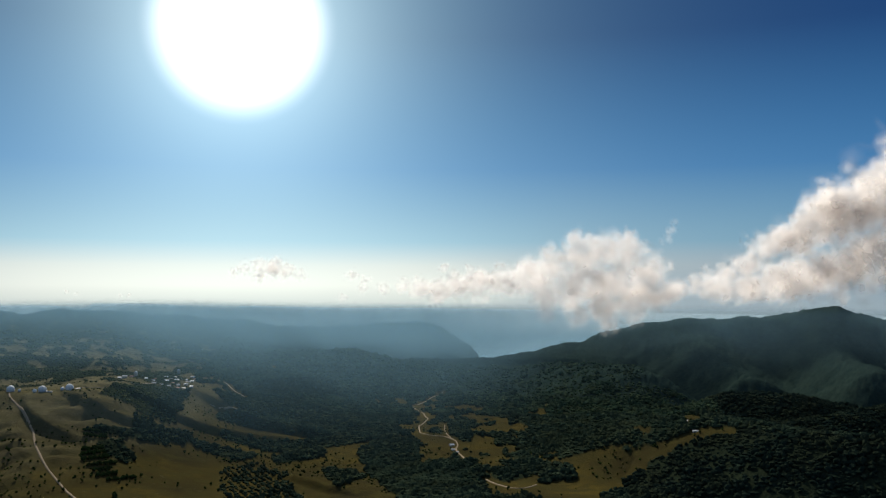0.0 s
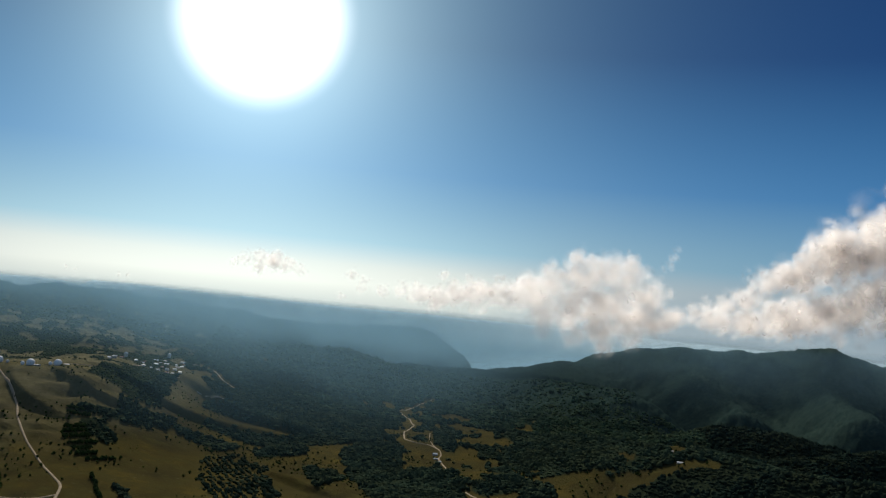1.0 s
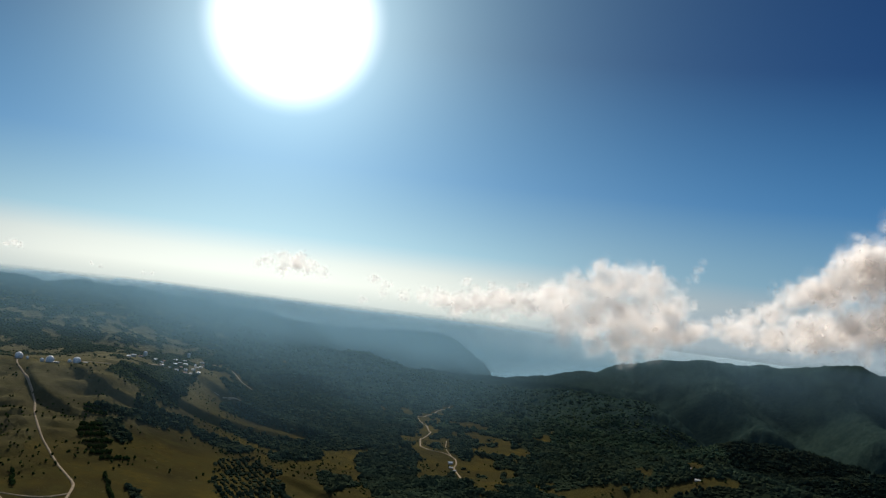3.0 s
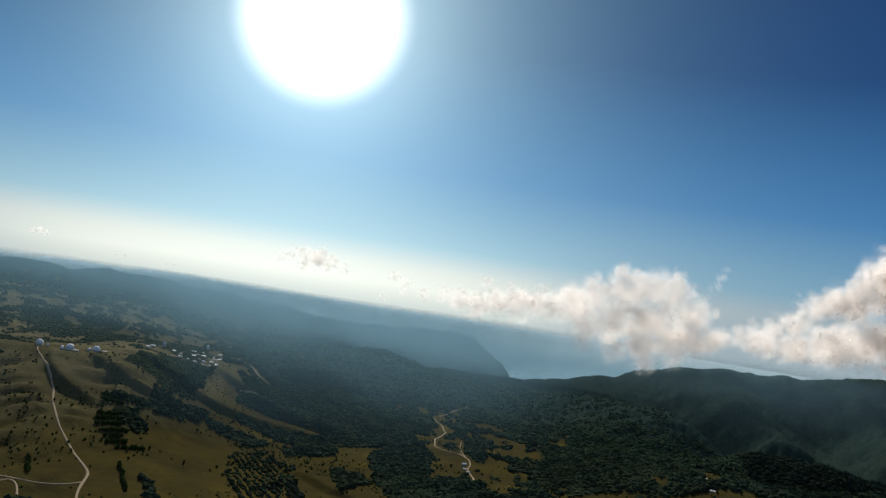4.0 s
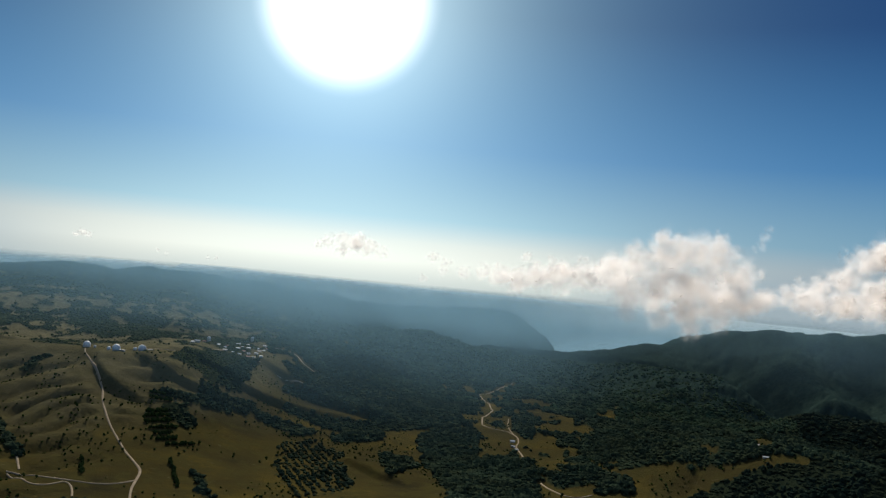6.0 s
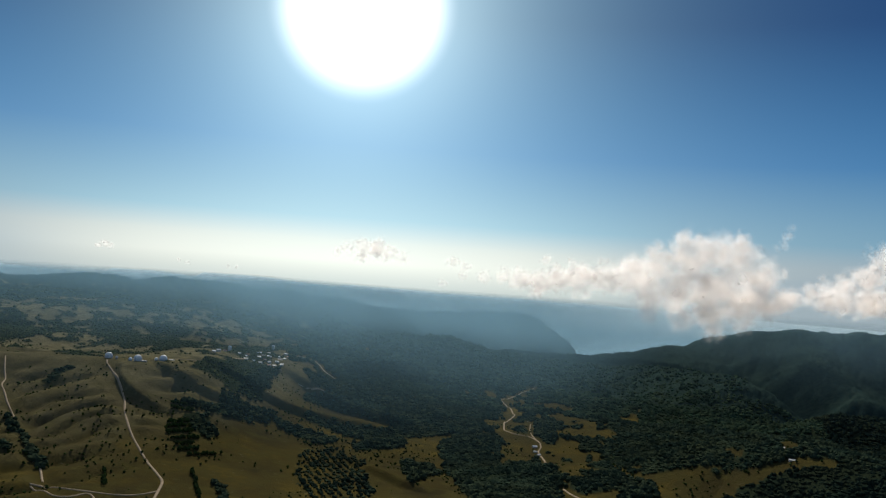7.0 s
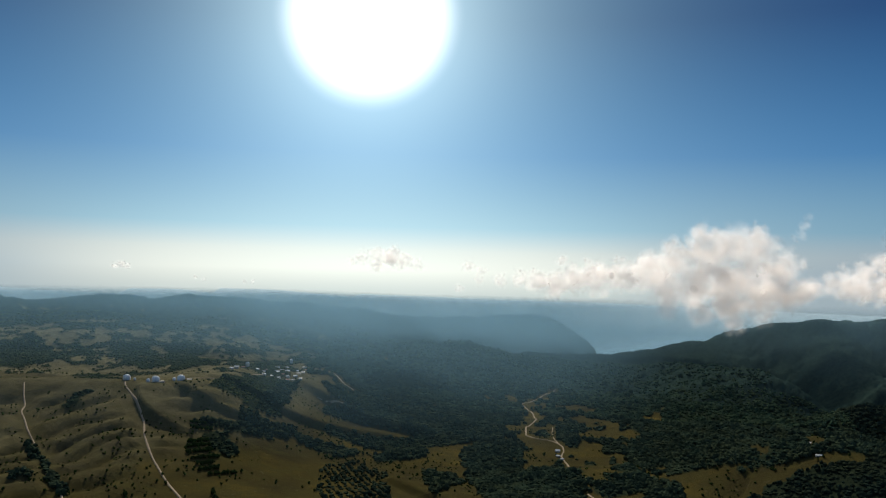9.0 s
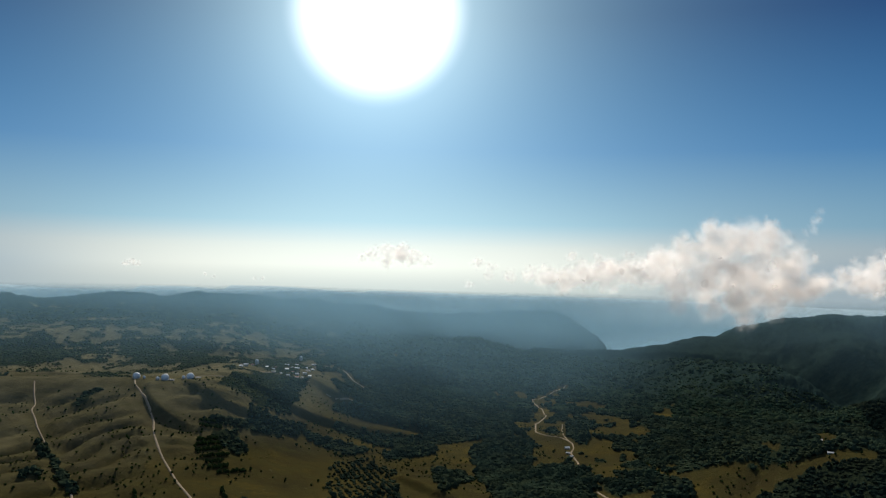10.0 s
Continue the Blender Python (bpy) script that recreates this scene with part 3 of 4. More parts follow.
def make_ground():
    view = np.radians(np.arange(-38.0, 38.01, 0.12))
    rest = np.radians(np.arange(41.0, 320.0, 3.0))
    az = np.concatenate([view, rest])
    rad = np.concatenate([np.linspace(25, 660, 24), np.geomspace(680, 4900, 400)])
    R, A = np.meshgrid(rad, az, indexing="ij")
    X, Y = R * np.sin(A), R * np.cos(A)
    Z = ground(X, Y)
    trees = woodland(X, Y) & ~inside(X, Y, ORCHARD)
    closed = trees * smoothstep(2500, 2900, R)
    # wooded ground is raised so the gaps between crowns fall less dark
    Z = Z + trees * (1 - smoothstep(2500, 2900, R)) * 1.7 * (R > 900) + closed * (4 + 4.5 * rng.uniform(-1, 1, Z.shape))
    n, k = R.shape
    verts = np.concatenate([np.stack([X, Y, Z], -1).reshape(-1, 3), [[0, 0, floor_at(0, 0)]]])
    i, j = np.meshgrid(np.arange(n - 1), np.arange(k), indexing="ij")
    j2 = (j + 1) % k
    quads = np.stack([i * k + j, i * k + j2, (i + 1) * k + j2, (i + 1) * k + j], -1).reshape(-1, 4)
    c = len(verts) - 1
    me = bpy.data.meshes.new("ground")
    tri = [(c, (q + 1) % k, q) for q in range(k)]
    n4 = len(quads)
    me.vertices.add(len(verts))
    me.vertices.foreach_set("co", verts.astype(np.float32).ravel())
    me.loops.add(n4 * 4 + len(tri) * 3)
    me.loops.foreach_set("vertex_index", np.concatenate([quads.ravel(), np.array(tri).ravel()]).astype(np.int32))
    me.polygons.add(n4 + len(tri))
    me.polygons.foreach_set("loop_start", np.concatenate([np.arange(n4) * 4, n4 * 4 + np.arange(len(tri)) * 3]).astype(np.int32))
    me.polygons.foreach_set("use_smooth", np.full(n4 + len(tri), True))
    me.update(calc_edges=True)
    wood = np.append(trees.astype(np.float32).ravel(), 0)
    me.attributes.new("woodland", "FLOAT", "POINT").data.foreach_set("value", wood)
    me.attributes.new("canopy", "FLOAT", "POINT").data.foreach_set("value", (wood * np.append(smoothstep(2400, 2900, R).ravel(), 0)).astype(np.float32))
    # grass colour lightened on the upland behind the domes, which falls too dark
    brightened = smoothstep(-420, -540, X + 0.1 * (Y - 1600) + 60 * fbm(X, Y, 90, 3, 271)) * smoothstep(1560, 1680, Y + 40 * fbm(X, Y, 70, 2, 281))
    # and less on the high slopes round them, turned from the sun
    high = smoothstep(112, 150, Z) * smoothstep(-300, -380, X + 40 * fbm(X, Y, 80, 3, 341))
    brightened = np.maximum(0.55 * brightened, 0.34 * high * (1 + 0.4 * fbm(X, Y, 60, 4, 351)))
    me.attributes.new("brightened", "FLOAT", "POINT").data.foreach_set("value", np.append(brightened.ravel(), 0).astype(np.float32))
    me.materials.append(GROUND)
    ob = new("ground", me)
    return tagged(ob, "dry olive grassland and dark forest floor on rolling mountain plateau", "ground", kind="structure")


make_ground()


def coast_height(x, y):
    r, az = np.hypot(x, y), np.arctan2(x, y)
    top = 262 + 7 * fbm(az * 900, az * 0 + 3, 90, 5, 41) - 24 * smoothstep(0.08, 0.35, az)
    for start, end, up in ((-0.62, -0.47, 26), (-0.42, -0.31, 24), (-0.325, -0.16, 30), (-0.17, -0.02, 14)):
        top = top + up * smoothstep(start, start + 0.012, az) * (1 - smoothstep(start + 0.05, end, az))
    return top - 420 * smoothstep(4800, 4640, r) + 0 * x


def make_coast():
    az = np.radians(np.arange(-180, 180, 0.2))
    rad = np.array([4600, 4660, 4700, 4740, 4770, 4790, 4805, 4820, 4860])
    R, A = np.meshgrid(rad, az, indexing="ij")
    X, Y = R * np.sin(A), R * np.cos(A)
    Z = coast_height(X, Y)
    n, k = R.shape
    i, j = np.meshgrid(np.arange(n - 1), np.arange(k), indexing="ij")
    f = np.stack([i * k + j, (i + 1) * k + j, (i + 1) * k + (j + 1) % k, i * k + (j + 1) % k], -1).reshape(-1, 4)
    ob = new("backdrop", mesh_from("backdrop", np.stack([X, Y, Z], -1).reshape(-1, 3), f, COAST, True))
    return tagged(ob, "pale blue hazy coast hills on the far horizon", "backdrop", kind="structure")


make_coast()

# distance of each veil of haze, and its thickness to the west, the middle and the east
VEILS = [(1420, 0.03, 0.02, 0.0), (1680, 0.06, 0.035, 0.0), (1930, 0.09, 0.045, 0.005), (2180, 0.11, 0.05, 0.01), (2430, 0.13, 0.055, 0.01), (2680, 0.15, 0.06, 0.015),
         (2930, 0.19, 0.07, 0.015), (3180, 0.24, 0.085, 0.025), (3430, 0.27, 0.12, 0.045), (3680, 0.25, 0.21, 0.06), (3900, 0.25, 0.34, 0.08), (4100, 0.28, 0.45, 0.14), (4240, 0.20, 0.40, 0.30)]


def make_mist():
    """Haze painted on upright sheets, veil behind veil, over far woods and deep valley."""
    az = np.radians(np.arange(-44.0, 44.01, 0.3))
    deg = np.degrees(az)
    west, east = smoothstep(-4, -16, deg), smoothstep(2, 13, deg)
    verts, faces, alpha = [], [], []
    up = np.linspace(0, 1, 18) ** 1.3
    for place, left, middle, right in VEILS:
        r = place + 70 * fbm(az * 900, az * 0 + place, 160, 3, 141)
        x, y = r * np.sin(az), r * np.cos(az)
        foot = ground(x, y)
        # tops are cut to fit the skyline as the camera sees it
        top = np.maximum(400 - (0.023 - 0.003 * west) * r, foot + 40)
        # denser towards the sun, where the air looks brightest
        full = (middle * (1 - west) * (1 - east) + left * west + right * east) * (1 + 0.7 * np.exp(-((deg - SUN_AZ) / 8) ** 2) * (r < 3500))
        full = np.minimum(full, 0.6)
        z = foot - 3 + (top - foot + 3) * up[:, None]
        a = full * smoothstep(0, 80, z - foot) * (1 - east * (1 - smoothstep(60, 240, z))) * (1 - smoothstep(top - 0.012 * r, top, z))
        base = sum(len(v) for v in verts)
        n, k = z.shape
        i, j = np.meshgrid(np.arange(n - 1), np.arange(k - 1), indexing="ij")
        faces.append(base + np.stack([i * k + j, i * k + j + 1, (i + 1) * k + j + 1, (i + 1) * k + j], -1).reshape(-1, 4))
        verts.append(np.stack([x + 0 * z, y + 0 * z, z], -1).reshape(-1, 3))
        alpha.append(a.ravel())
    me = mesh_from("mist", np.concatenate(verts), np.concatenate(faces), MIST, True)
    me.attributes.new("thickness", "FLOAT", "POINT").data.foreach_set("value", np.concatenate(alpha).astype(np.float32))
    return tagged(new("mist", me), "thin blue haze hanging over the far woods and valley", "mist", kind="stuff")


make_mist()


def make_track(width, line):
    pts = []
    for (ax, ay), (bx, by) in zip(line, line[1:]):
        n = max(2, int(math.hypot(bx - ax, by - ay) / 5))
        pts += [(ax + (bx - ax) * k / n, ay + (by - ay) * k / n) for k in range(n)]
    pts.append(line[-1])
    p = np.array(pts, float)
    for _ in range(10):
        p[1:-1] = (p[:-2] + 2 * p[1:-1] + p[2:]) / 4
    d = np.gradient(p, axis=0)
    d /= np.linalg.norm(d, axis=1)[:, None]
    side = np.stack([-d[:, 1], d[:, 0]], -1)
    s = np.arange(len(p)) * 5.0
    half = width / 2 * (1 + 0.25 * fbm(s, s * 0, 30, 2, 5))
    rows = []
    for off, up in ((-1.25, -0.5), (-1, 0.35), (0, 0.55), (1, 0.35), (1.25, -0.5)):
        q = p + side * (half * off)[:, None]
        rows.append(np.c_[q, ground(q[:, 0], q[:, 1]) + up + 0.3])
    v = np.stack(rows, 1)
    n = len(p)
    f = [(a * 5 + b, a * 5 + b + 1, a * 5 + b + 6, a * 5 + b + 5) for a in range(n - 1) for b in range(4)]
    ob = new("road", mesh_from("road", v.reshape(-1, 3), np.array(f), DUST, True))
    return tagged(ob, "pale dusty unpaved track winding over the slope", "road", kind="structure")


for width, line in TRACKS:
    make_track(width, line)


# ---------------------------------------------------------------- trees
def ico(level):
    bm = bmesh.new()
    bmesh.ops.create_icosphere(bm, subdivisions=level, radius=1.0)
    v = np.array([q.co[:] for q in bm.verts])
    f = np.array([[q.index for q in face.verts] for face in bm.faces])
    bm.free()
    return v, f


ICO1, ICO2 = ico(1), ico(2)


def crowns(name, xy, radius, tall, shape, mt, label, rough=0.28):
    v0, f0 = shape
    n, k = len(xy), len(v0)
    z = ground(xy[:, 0], xy[:, 1])
    spin = rng.uniform(0, 6.283, n)
    jitter = 1 + rng.uniform(-rough, rough, (n, k))
    v = v0[None] * jitter[..., None]
    c, s = np.cos(spin)[:, None], np.sin(spin)[:, None]
    x = (v[..., 0] * c - v[..., 1] * s) * radius[:, None]
    y = (v[..., 0] * s + v[..., 1] * c) * radius[:, None]
    h = v[..., 2] * tall[:, None] * 0.5
    out = np.stack([x + xy[:, :1], y + xy[:, 1:], h + (z + tall * 0.42)[:, None]], -1).reshape(-1, 3)
    f = (f0[None] + (np.arange(n) * k)[:, None, None]).reshape(-1, 3)
    ob = new(name, mesh_from(name, out, f, mt))
    return tagged(ob, label, "forest", kind="stuff")


def scatter(r0, r1, a0, a1, spacing):
    """Even scatter of places over a stretch of the land."""
    area = (r1 * r1 - r0 * r0) / 2 * radians(a1 - a0)
    n = int(area / spacing ** 2)
    r = np.sqrt(rng.uniform(r0 * r0, r1 * r1, n))
    a = np.radians(rng.uniform(a0, a1, n))
    return np.stack([r * np.sin(a), r * np.cos(a)], -1)


def on_upland(x, y):
    return (x < -430 - 0.10 * (y - 1600)) & (y > 1560)


def forest(r0, r1, spacing, size, shape, rough, mt, a0=-37, a1=37):
    p = scatter(r0, r1, a0, a1, spacing)
    keep = woodland(p[:, 0], p[:, 1]) & ~on_upland(p[:, 0], p[:, 1])
    # the orchard stands in rows
    keep &= ~(inside(p[:, 0], p[:, 1], WOODS[0]) & (np.sin((p[:, 0] * 0.93 + p[:, 1] * 0.37) * 2 * math.pi / 12.5 + 2.0 * fbm(p[:, 0], p[:, 1], 60, 2, 361)) < -0.15))
    dens = fbm(p[:, 0], p[:, 1], 70, 3, 101)
    keep &= rng.uniform(-0.9, 0.5, len(p)) < dens + 0.55
    p = p[keep]
    rad = size * rng.uniform(0.45, 1.4, len(p)) * (1 + 0.3 * fbm(p[:, 0], p[:, 1], 45, 2, 111))
    rad = np.where(inside(p[:, 0], p[:, 1], WOODS[0]), 0.72, 1.0) * rad
    # crowns stand higher and lower, stand by stand
    tall = rad * rng.uniform(1.0, 1.6, len(p)) * (1.15 + 0.8 * fbm(p[:, 0], p[:, 1], 38, 3, 311))
    # cloud and slope shade is painted into the foliage of these stands
    dark = inside(p[:, 0], p[:, 1], CLOUD_SHADE) | inside(p[:, 0], p[:, 1], SHADED_WOOD) | inside(p[:, 0], p[:, 1], SHADED_VALLEY)
    crowns("forest", p[~dark], rad[~dark], tall[~dark], shape, mt, "dense dark green deciduous forest covering the plateau", rough)
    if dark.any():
        crowns("forest", p[dark], rad[dark], tall[dark], shape, SHADE_LEAF, "forest stand with foliage darkened for shade", rough)


forest(950, 1480, 4.7, 3.4, ICO1, 0.34, LEAF)
forest(1480, 1800, 5.1, 3.8, ICO1, 0.32, LEAF)
forest(1800, 2250, 5.8, 4.2, ICO1, 0.30, LEAF)
forest(2250, 2850, 7.4, 5.2, ICO1, 0.2, FAR_LEAF)
forest(2850, 3650, 11.5, 5.6, ICO1, 0.2, FAR_LEAF, -14, 17)


def upland_scrub(r0, r1, spacing, size):
    p = scatter(r0, r1, -37, -8, spacing)
    p = p[woodland(p[:, 0], p[:, 1]) & on_upland(p[:, 0], p[:, 1])]
    rad = size * rng.uniform(0.5, 1.4, len(p)) * (1 + 0.35 * fbm(p[:, 0], p[:, 1], 70, 2, 231))
    crowns("scrub", p, rad, rad * rng.uniform(1.1, 1.8, len(p)), ICO1, SCRUB, "patchy olive green scrub and low woods on the upland", 0.2)


upland_scrub(1500, 2100, 5.0, 2.2)
upland_scrub(2100, 2600, 6.2, 2.7)
upland_scrub(2600, 3100, 8.0, 3.4)


def scrub():
    p = scatter(960, 2100, -36, 30, 9.0)
    keep = ~woodland(p[:, 0], p[:, 1])
    clump = fbm(p[:, 0], p[:, 1], 85, 4, 151) + 0.25 * fbm(p[:, 0], p[:, 1], 25, 2, 161)
    keep &= clump > rng.uniform(0.02, 0.85, len(p))
    keep &= along(p[:, 0], p[:, 1], DOME_RIDGE)[0] > 45
    p = p[keep]
    rad = rng.uniform(0.7, 2.2, len(p))
    ob = crowns("scrub", p, rad, rad * rng.uniform(1.2, 2.0, len(p)), ICO1, BUSH, "scattered low dark green scrub dotting the dry grassland", 0.25)
    ob["category"] = "scrub"


scrub()


def make_tree(name, tall, wide, label, seed):
    rnd = random.Random(seed)
    tree = thing(name, 0, 0, 0, label=label, category="tree")
    bm = bmesh.new()
    bmesh.ops.create_cone(bm, segments=6, radius1=0.06 * wide + 0.12, radius2=0.05, depth=tall * 0.7, cap_ends=True)
    bmesh.ops.translate(bm, verts=bm.verts, vec=(0, 0, tall * 0.35 - 0.6))
    part("trunk", bm, BARK, tree)
    bm = bmesh.new()
    for k in range(9):
        a, h = rnd.uniform(0, 6.283), rnd.uniform(0.28, 0.92)
        off = wide * 0.33 * (1.1 - abs(h - 0.45)) * rnd.uniform(0.4, 1.1)
        got = bmesh.ops.create_icosphere(bm, subdivisions=1, radius=wide * rnd.uniform(0.20, 0.32) * (1.15 - 0.5 * h))
        for v in got["verts"]:
            v.co *= rnd.uniform(0.8, 1.25)
            v.co += Vector((math.cos(a) * off, math.sin(a) * off, tall * h))
    part("crown", bm, BUSH, tree)
    return tree


def plant(models, places, group):
    for n, (x, y) in enumerate(places):
        ob, used = models[n % len(models)]
        k = rng.uniform(0.75, 1.3)
        m = pose(x, y, floor_at(x, y) - 0.2, 0, 0, rng.uniform(0, 360)) @ Matrix.Diagonal((k, k, k * rng.uniform(0.85, 1.2), 1))
        if not used:
            ob.matrix_basis = m
            models[n % len(models)][1] = True
            tagged(ob, group=group)
        else:
            tagged(copy_thing(ob, m), group=group)


def lone_places(count):
    p = scatter(980, 1750, -33, 24, 14)
    ok = ~woodland(p[:, 0], p[:, 1])
    clump = fbm(p[:, 0], p[:, 1], 90, 3, 121)
    ok &= along(p[:, 0], p[:, 1], DOME_RIDGE)[0] > 45
    ok &= clump > rng.uniform(-0.1, 0.6, len(p))
    return [tuple(q) for q in p[ok][:count]]


bushes = [[make_tree("bush", 3.6, 4.4, "small dark green round bush standing alone in dry grass", 1), False],
          [make_tree("bush", 5.0, 5.0, "small dark green round bush standing alone in dry grass", 2), False],
          [make_tree("bush", 2.8, 4.0, "small dark green round bush standing alone in dry grass", 3), False]]
plant(bushes, lone_places(260), "lone bushes in the grass")


# planted rows and lines of trees: two ends, number of trees
ROWS = [(-466, 1336, -440, 1369, 17), (-454, 1310, -429, 1347, 18), (-441, 1294, -413, 1328, 17), (-428, 1276, -410, 1296, 11), (-415, 1257, -397, 1279, 12),
        (-398, 1245, -371, 1279, 17), (-469, 1354, -448, 1381, 14), (-482, 1400, -455, 1420, 10), (-490, 1414, -470, 1432, 8), (-368, 1173, -325, 1076, 16), (-467, 1124, -441, 1065, 9)]
planted = []
for ax, ay, bx, by, n in ROWS:
    for k in range(n):
        u = (k + rng.uniform(-0.2, 0.2)) / max(1, n - 1)
        planted.append((ax + (bx - ax) * u + rng.uniform(-1, 1), ay + (by - ay) * u + rng.uniform(-1, 1)))
pines = [[make_tree("tree", 3.8, 4.4, "dark green tree planted in a row on the slope", 11), False],
         [make_tree("tree", 3.4, 4.8, "dark green tree planted in a row on the slope", 12), False]]
plant(pines, planted, "trees planted in rows")


# ---------------------------------------------------------------- domes
def lathe(bm, profile, segments=40):
    rings = []
    for r, z in profile:
        if r < 1e-4:
            rings.append([bm.verts.new((0, 0, z))])
        else:
            rings.append([bm.verts.new((r * math.cos(2 * math.pi * k / segments), r * math.sin(2 * math.pi * k / segments), z)) for k in range(segments)])
    for a, b in zip(rings, rings[1:]):
        for k in range(segments):
            q = (k + 1) % segments
            if len(a) == 1:
                bm.faces.new((a[0], b[k], b[q]))
            elif len(b) == 1:
                bm.faces.new((a[k], a[q], b[0]))
            else:
                bm.faces.new((a[k], a[q], b[q], b[k]))
    return bm


def box(bm, x0, y0, z0, x1, y1, z1):
    v = [bm.verts.new(c) for c in ((x0, y0, z0), (x1, y0, z0), (x1, y1, z0), (x0, y1, z0), (x0, y0, z1), (x1, y0, z1), (x1, y1, z1), (x0, y1, z1))]
    for f in ((3, 2, 1, 0), (4, 5, 6, 7), (0, 1, 5, 4), (1, 2, 6, 5), (2, 3, 7, 6), (3, 0, 4, 7)):
        bm.faces.new([v[k] for k in f])
    return bm


def make_dome(x, y, radius, label):
    z = min(floor_at(x + a, y + b) for a in (-radius, 0, radius) for b in (-radius, 0, radius))
    top = floor_at(x, y)
    dome = thing("radar_dome", x, y, z - 0.5, label=label, category="radar dome", group="radar domes on the ridge")
    h = max(0.6, top - z + 0.3)
    bm = lathe(bmesh.new(), [(0, 0), (radius * 0.93, 0), (radius * 0.93, h), (radius * 0.98, h), (radius * 0.98, h + 0.4), (0, h + 0.4)])
    part("base", bm, CONCRETE, dome, "low grey concrete ring base")
    prof = []
    for k in range(15):
        a = radians(-28 + k * 118 / 14)
        prof.append((max(0.0, radius * math.cos(a)) if k < 14 else 0, h + radius * (math.sin(a) + math.sin(radians(28))) + 0.4))
    bm = lathe(bmesh.new(), prof)
    shell = part("shell", bm, WHITE, dome, "white panelled spherical cover")
    shell.data.polygons.foreach_set("use_smooth", [True] * len(shell.data.polygons))
    bm = bmesh.new()
    for k in range(10):
        a = 2 * math.pi * k / 10
        for (r1, z1), (r2, z2) in zip(prof[:-1], prof[1:]):
            p = [Vector((r * 1.006 * math.cos(a + d), r * 1.006 * math.sin(a + d), zz)) for r, zz, d in ((r1, z1, -0.012), (r1, z1, 0.012), (r2, z2, 0.012), (r2, z2, -0.012))]
            bm.faces.new([bm.verts.new(q) for q in p])
    part("seam", bm, CONCRETE, dome)
    return dome


make_dome(-660, 1556, 6.9, "white spherical radar dome on grassy ridge beside track")
make_dome(-600, 1540, 7.2, "large white spherical radar dome with small hut")
make_dome(-562, 1562, 7.2, "large white spherical radar dome on the ridge end")


def make_small_dome(x, y, radius):
    z = floor_at(x, y)
    d = thing("small_dome", x, y, z - 0.4, label="small white round radar cover beside the large dome", category="radar dome", group="small domes")
    part("base", lathe(bmesh.new(), [(0, 0), (radius * 0.8, 0), (radius * 0.8, 1.6), (0, 1.6)], 20), CONCRETE, d)
    prof = [(radius * math.cos(radians(a)), 1.6 + radius * (math.sin(radians(a)) + 0.5)) for a in range(-30, 90, 15)] + [(0, 1.6 + radius * 1.5)]
    part("shell", lathe(bmesh.new(), prof, 24), WHITE, d)


for x, y, r in ((-644, 1553, 2.6), (-611, 1534, 3.6), (-573, 1558, 3.4)):
    make_small_dome(x, y, r)


def make_house(x, y, length, width, wall, pitch, turn, walls, roof_mt, label, name="house", category="house", group="houses of the hill village"):
    """Walls, a gabled roof with eaves, a door and windows."""
    z = min(floor_at(x + a, y + b) for a in (-length / 2, length / 2) for b in (-width / 2, width / 2))
    h = thing(name, x, y, z - 0.3, turn, label=label, category=category, group=group)
    l, w = length / 2, width / 2
    top = wall + w * math.tan(radians(pitch))
    bm = bmesh.new()
    v = [bm.verts.new(c) for c in ((-l, -w, 0), (l, -w, 0), (l, w, 0), (-l, w, 0), (-l, -w, wall), (l, -w, wall), (l, w, wall), (-l, w, wall), (-l, 0, top), (l, 0, top))]
    for f in ((0, 1, 5, 4), (2, 3, 7, 6), (1, 2, 6, 9, 5), (3, 0, 4, 8, 7), (3, 2, 1, 0)):
        bm.faces.new([v[k] for k in f])
    part("wall", bm, walls, h)
    bm = bmesh.new()
    drop, out = 0.5 * math.tan(radians(pitch)), 0.5
    for s in (-1, 1):
        a = [(-l - out, s * (w + 0.5), wall - drop), (l + out, s * (w + 0.5), wall - drop), (l + out, 0, top), (-l - out, 0, top)]
        lo = [bm.verts.new(c) for c in a]
        hi = [bm.verts.new((c[0], c[1], c[2] + 0.25)) for c in a]
        bm.faces.new(hi)
        bm.faces.new(lo[::-1])
        for k in range(4):
            bm.faces.new((lo[k], lo[(k + 1) % 4], hi[(k + 1) % 4], hi[k]))
    bmesh.ops.recalc_face_normals(bm, faces=bm.faces)
    part("roof", bm, roof_mt, h)
    n = max(1, int(length / 4))
    for s in (-1, 1):
        for k in range(n):
            cx = -l + length * (k + 0.5) / n
            part("window", box(bmesh.new(), cx - 0.55, s * w - 0.06, 1.1, cx + 0.55, s * w + 0.06, 2.3), DARK, h)
    part("door", box(bmesh.new(), l - 0.05, -0.5, 0.1, l + 0.07, 0.5, 2.3), RUST_ROOF, h)
    return h


VILLAGE = [(-501, 2051), (-491, 2066), (-491, 2106), (-486, 2139), (-477, 1964), (-463, 1952), (-449, 1968), (-468, 2079), (-473, 2148), (-484, 2242), (-497, 2268), (-472, 2225), (-515, 2016),
           (-495, 1983), (-516, 1965), (-508, 1912), (-519, 1904), (-495, 1873), (-485, 1890), (-546, 1888), (-554, 1866), (-558, 1846), (-447, 1936), (-434, 1951), (-456, 1922), (-473, 1908), (-520, 2080), (-527, 2199)]
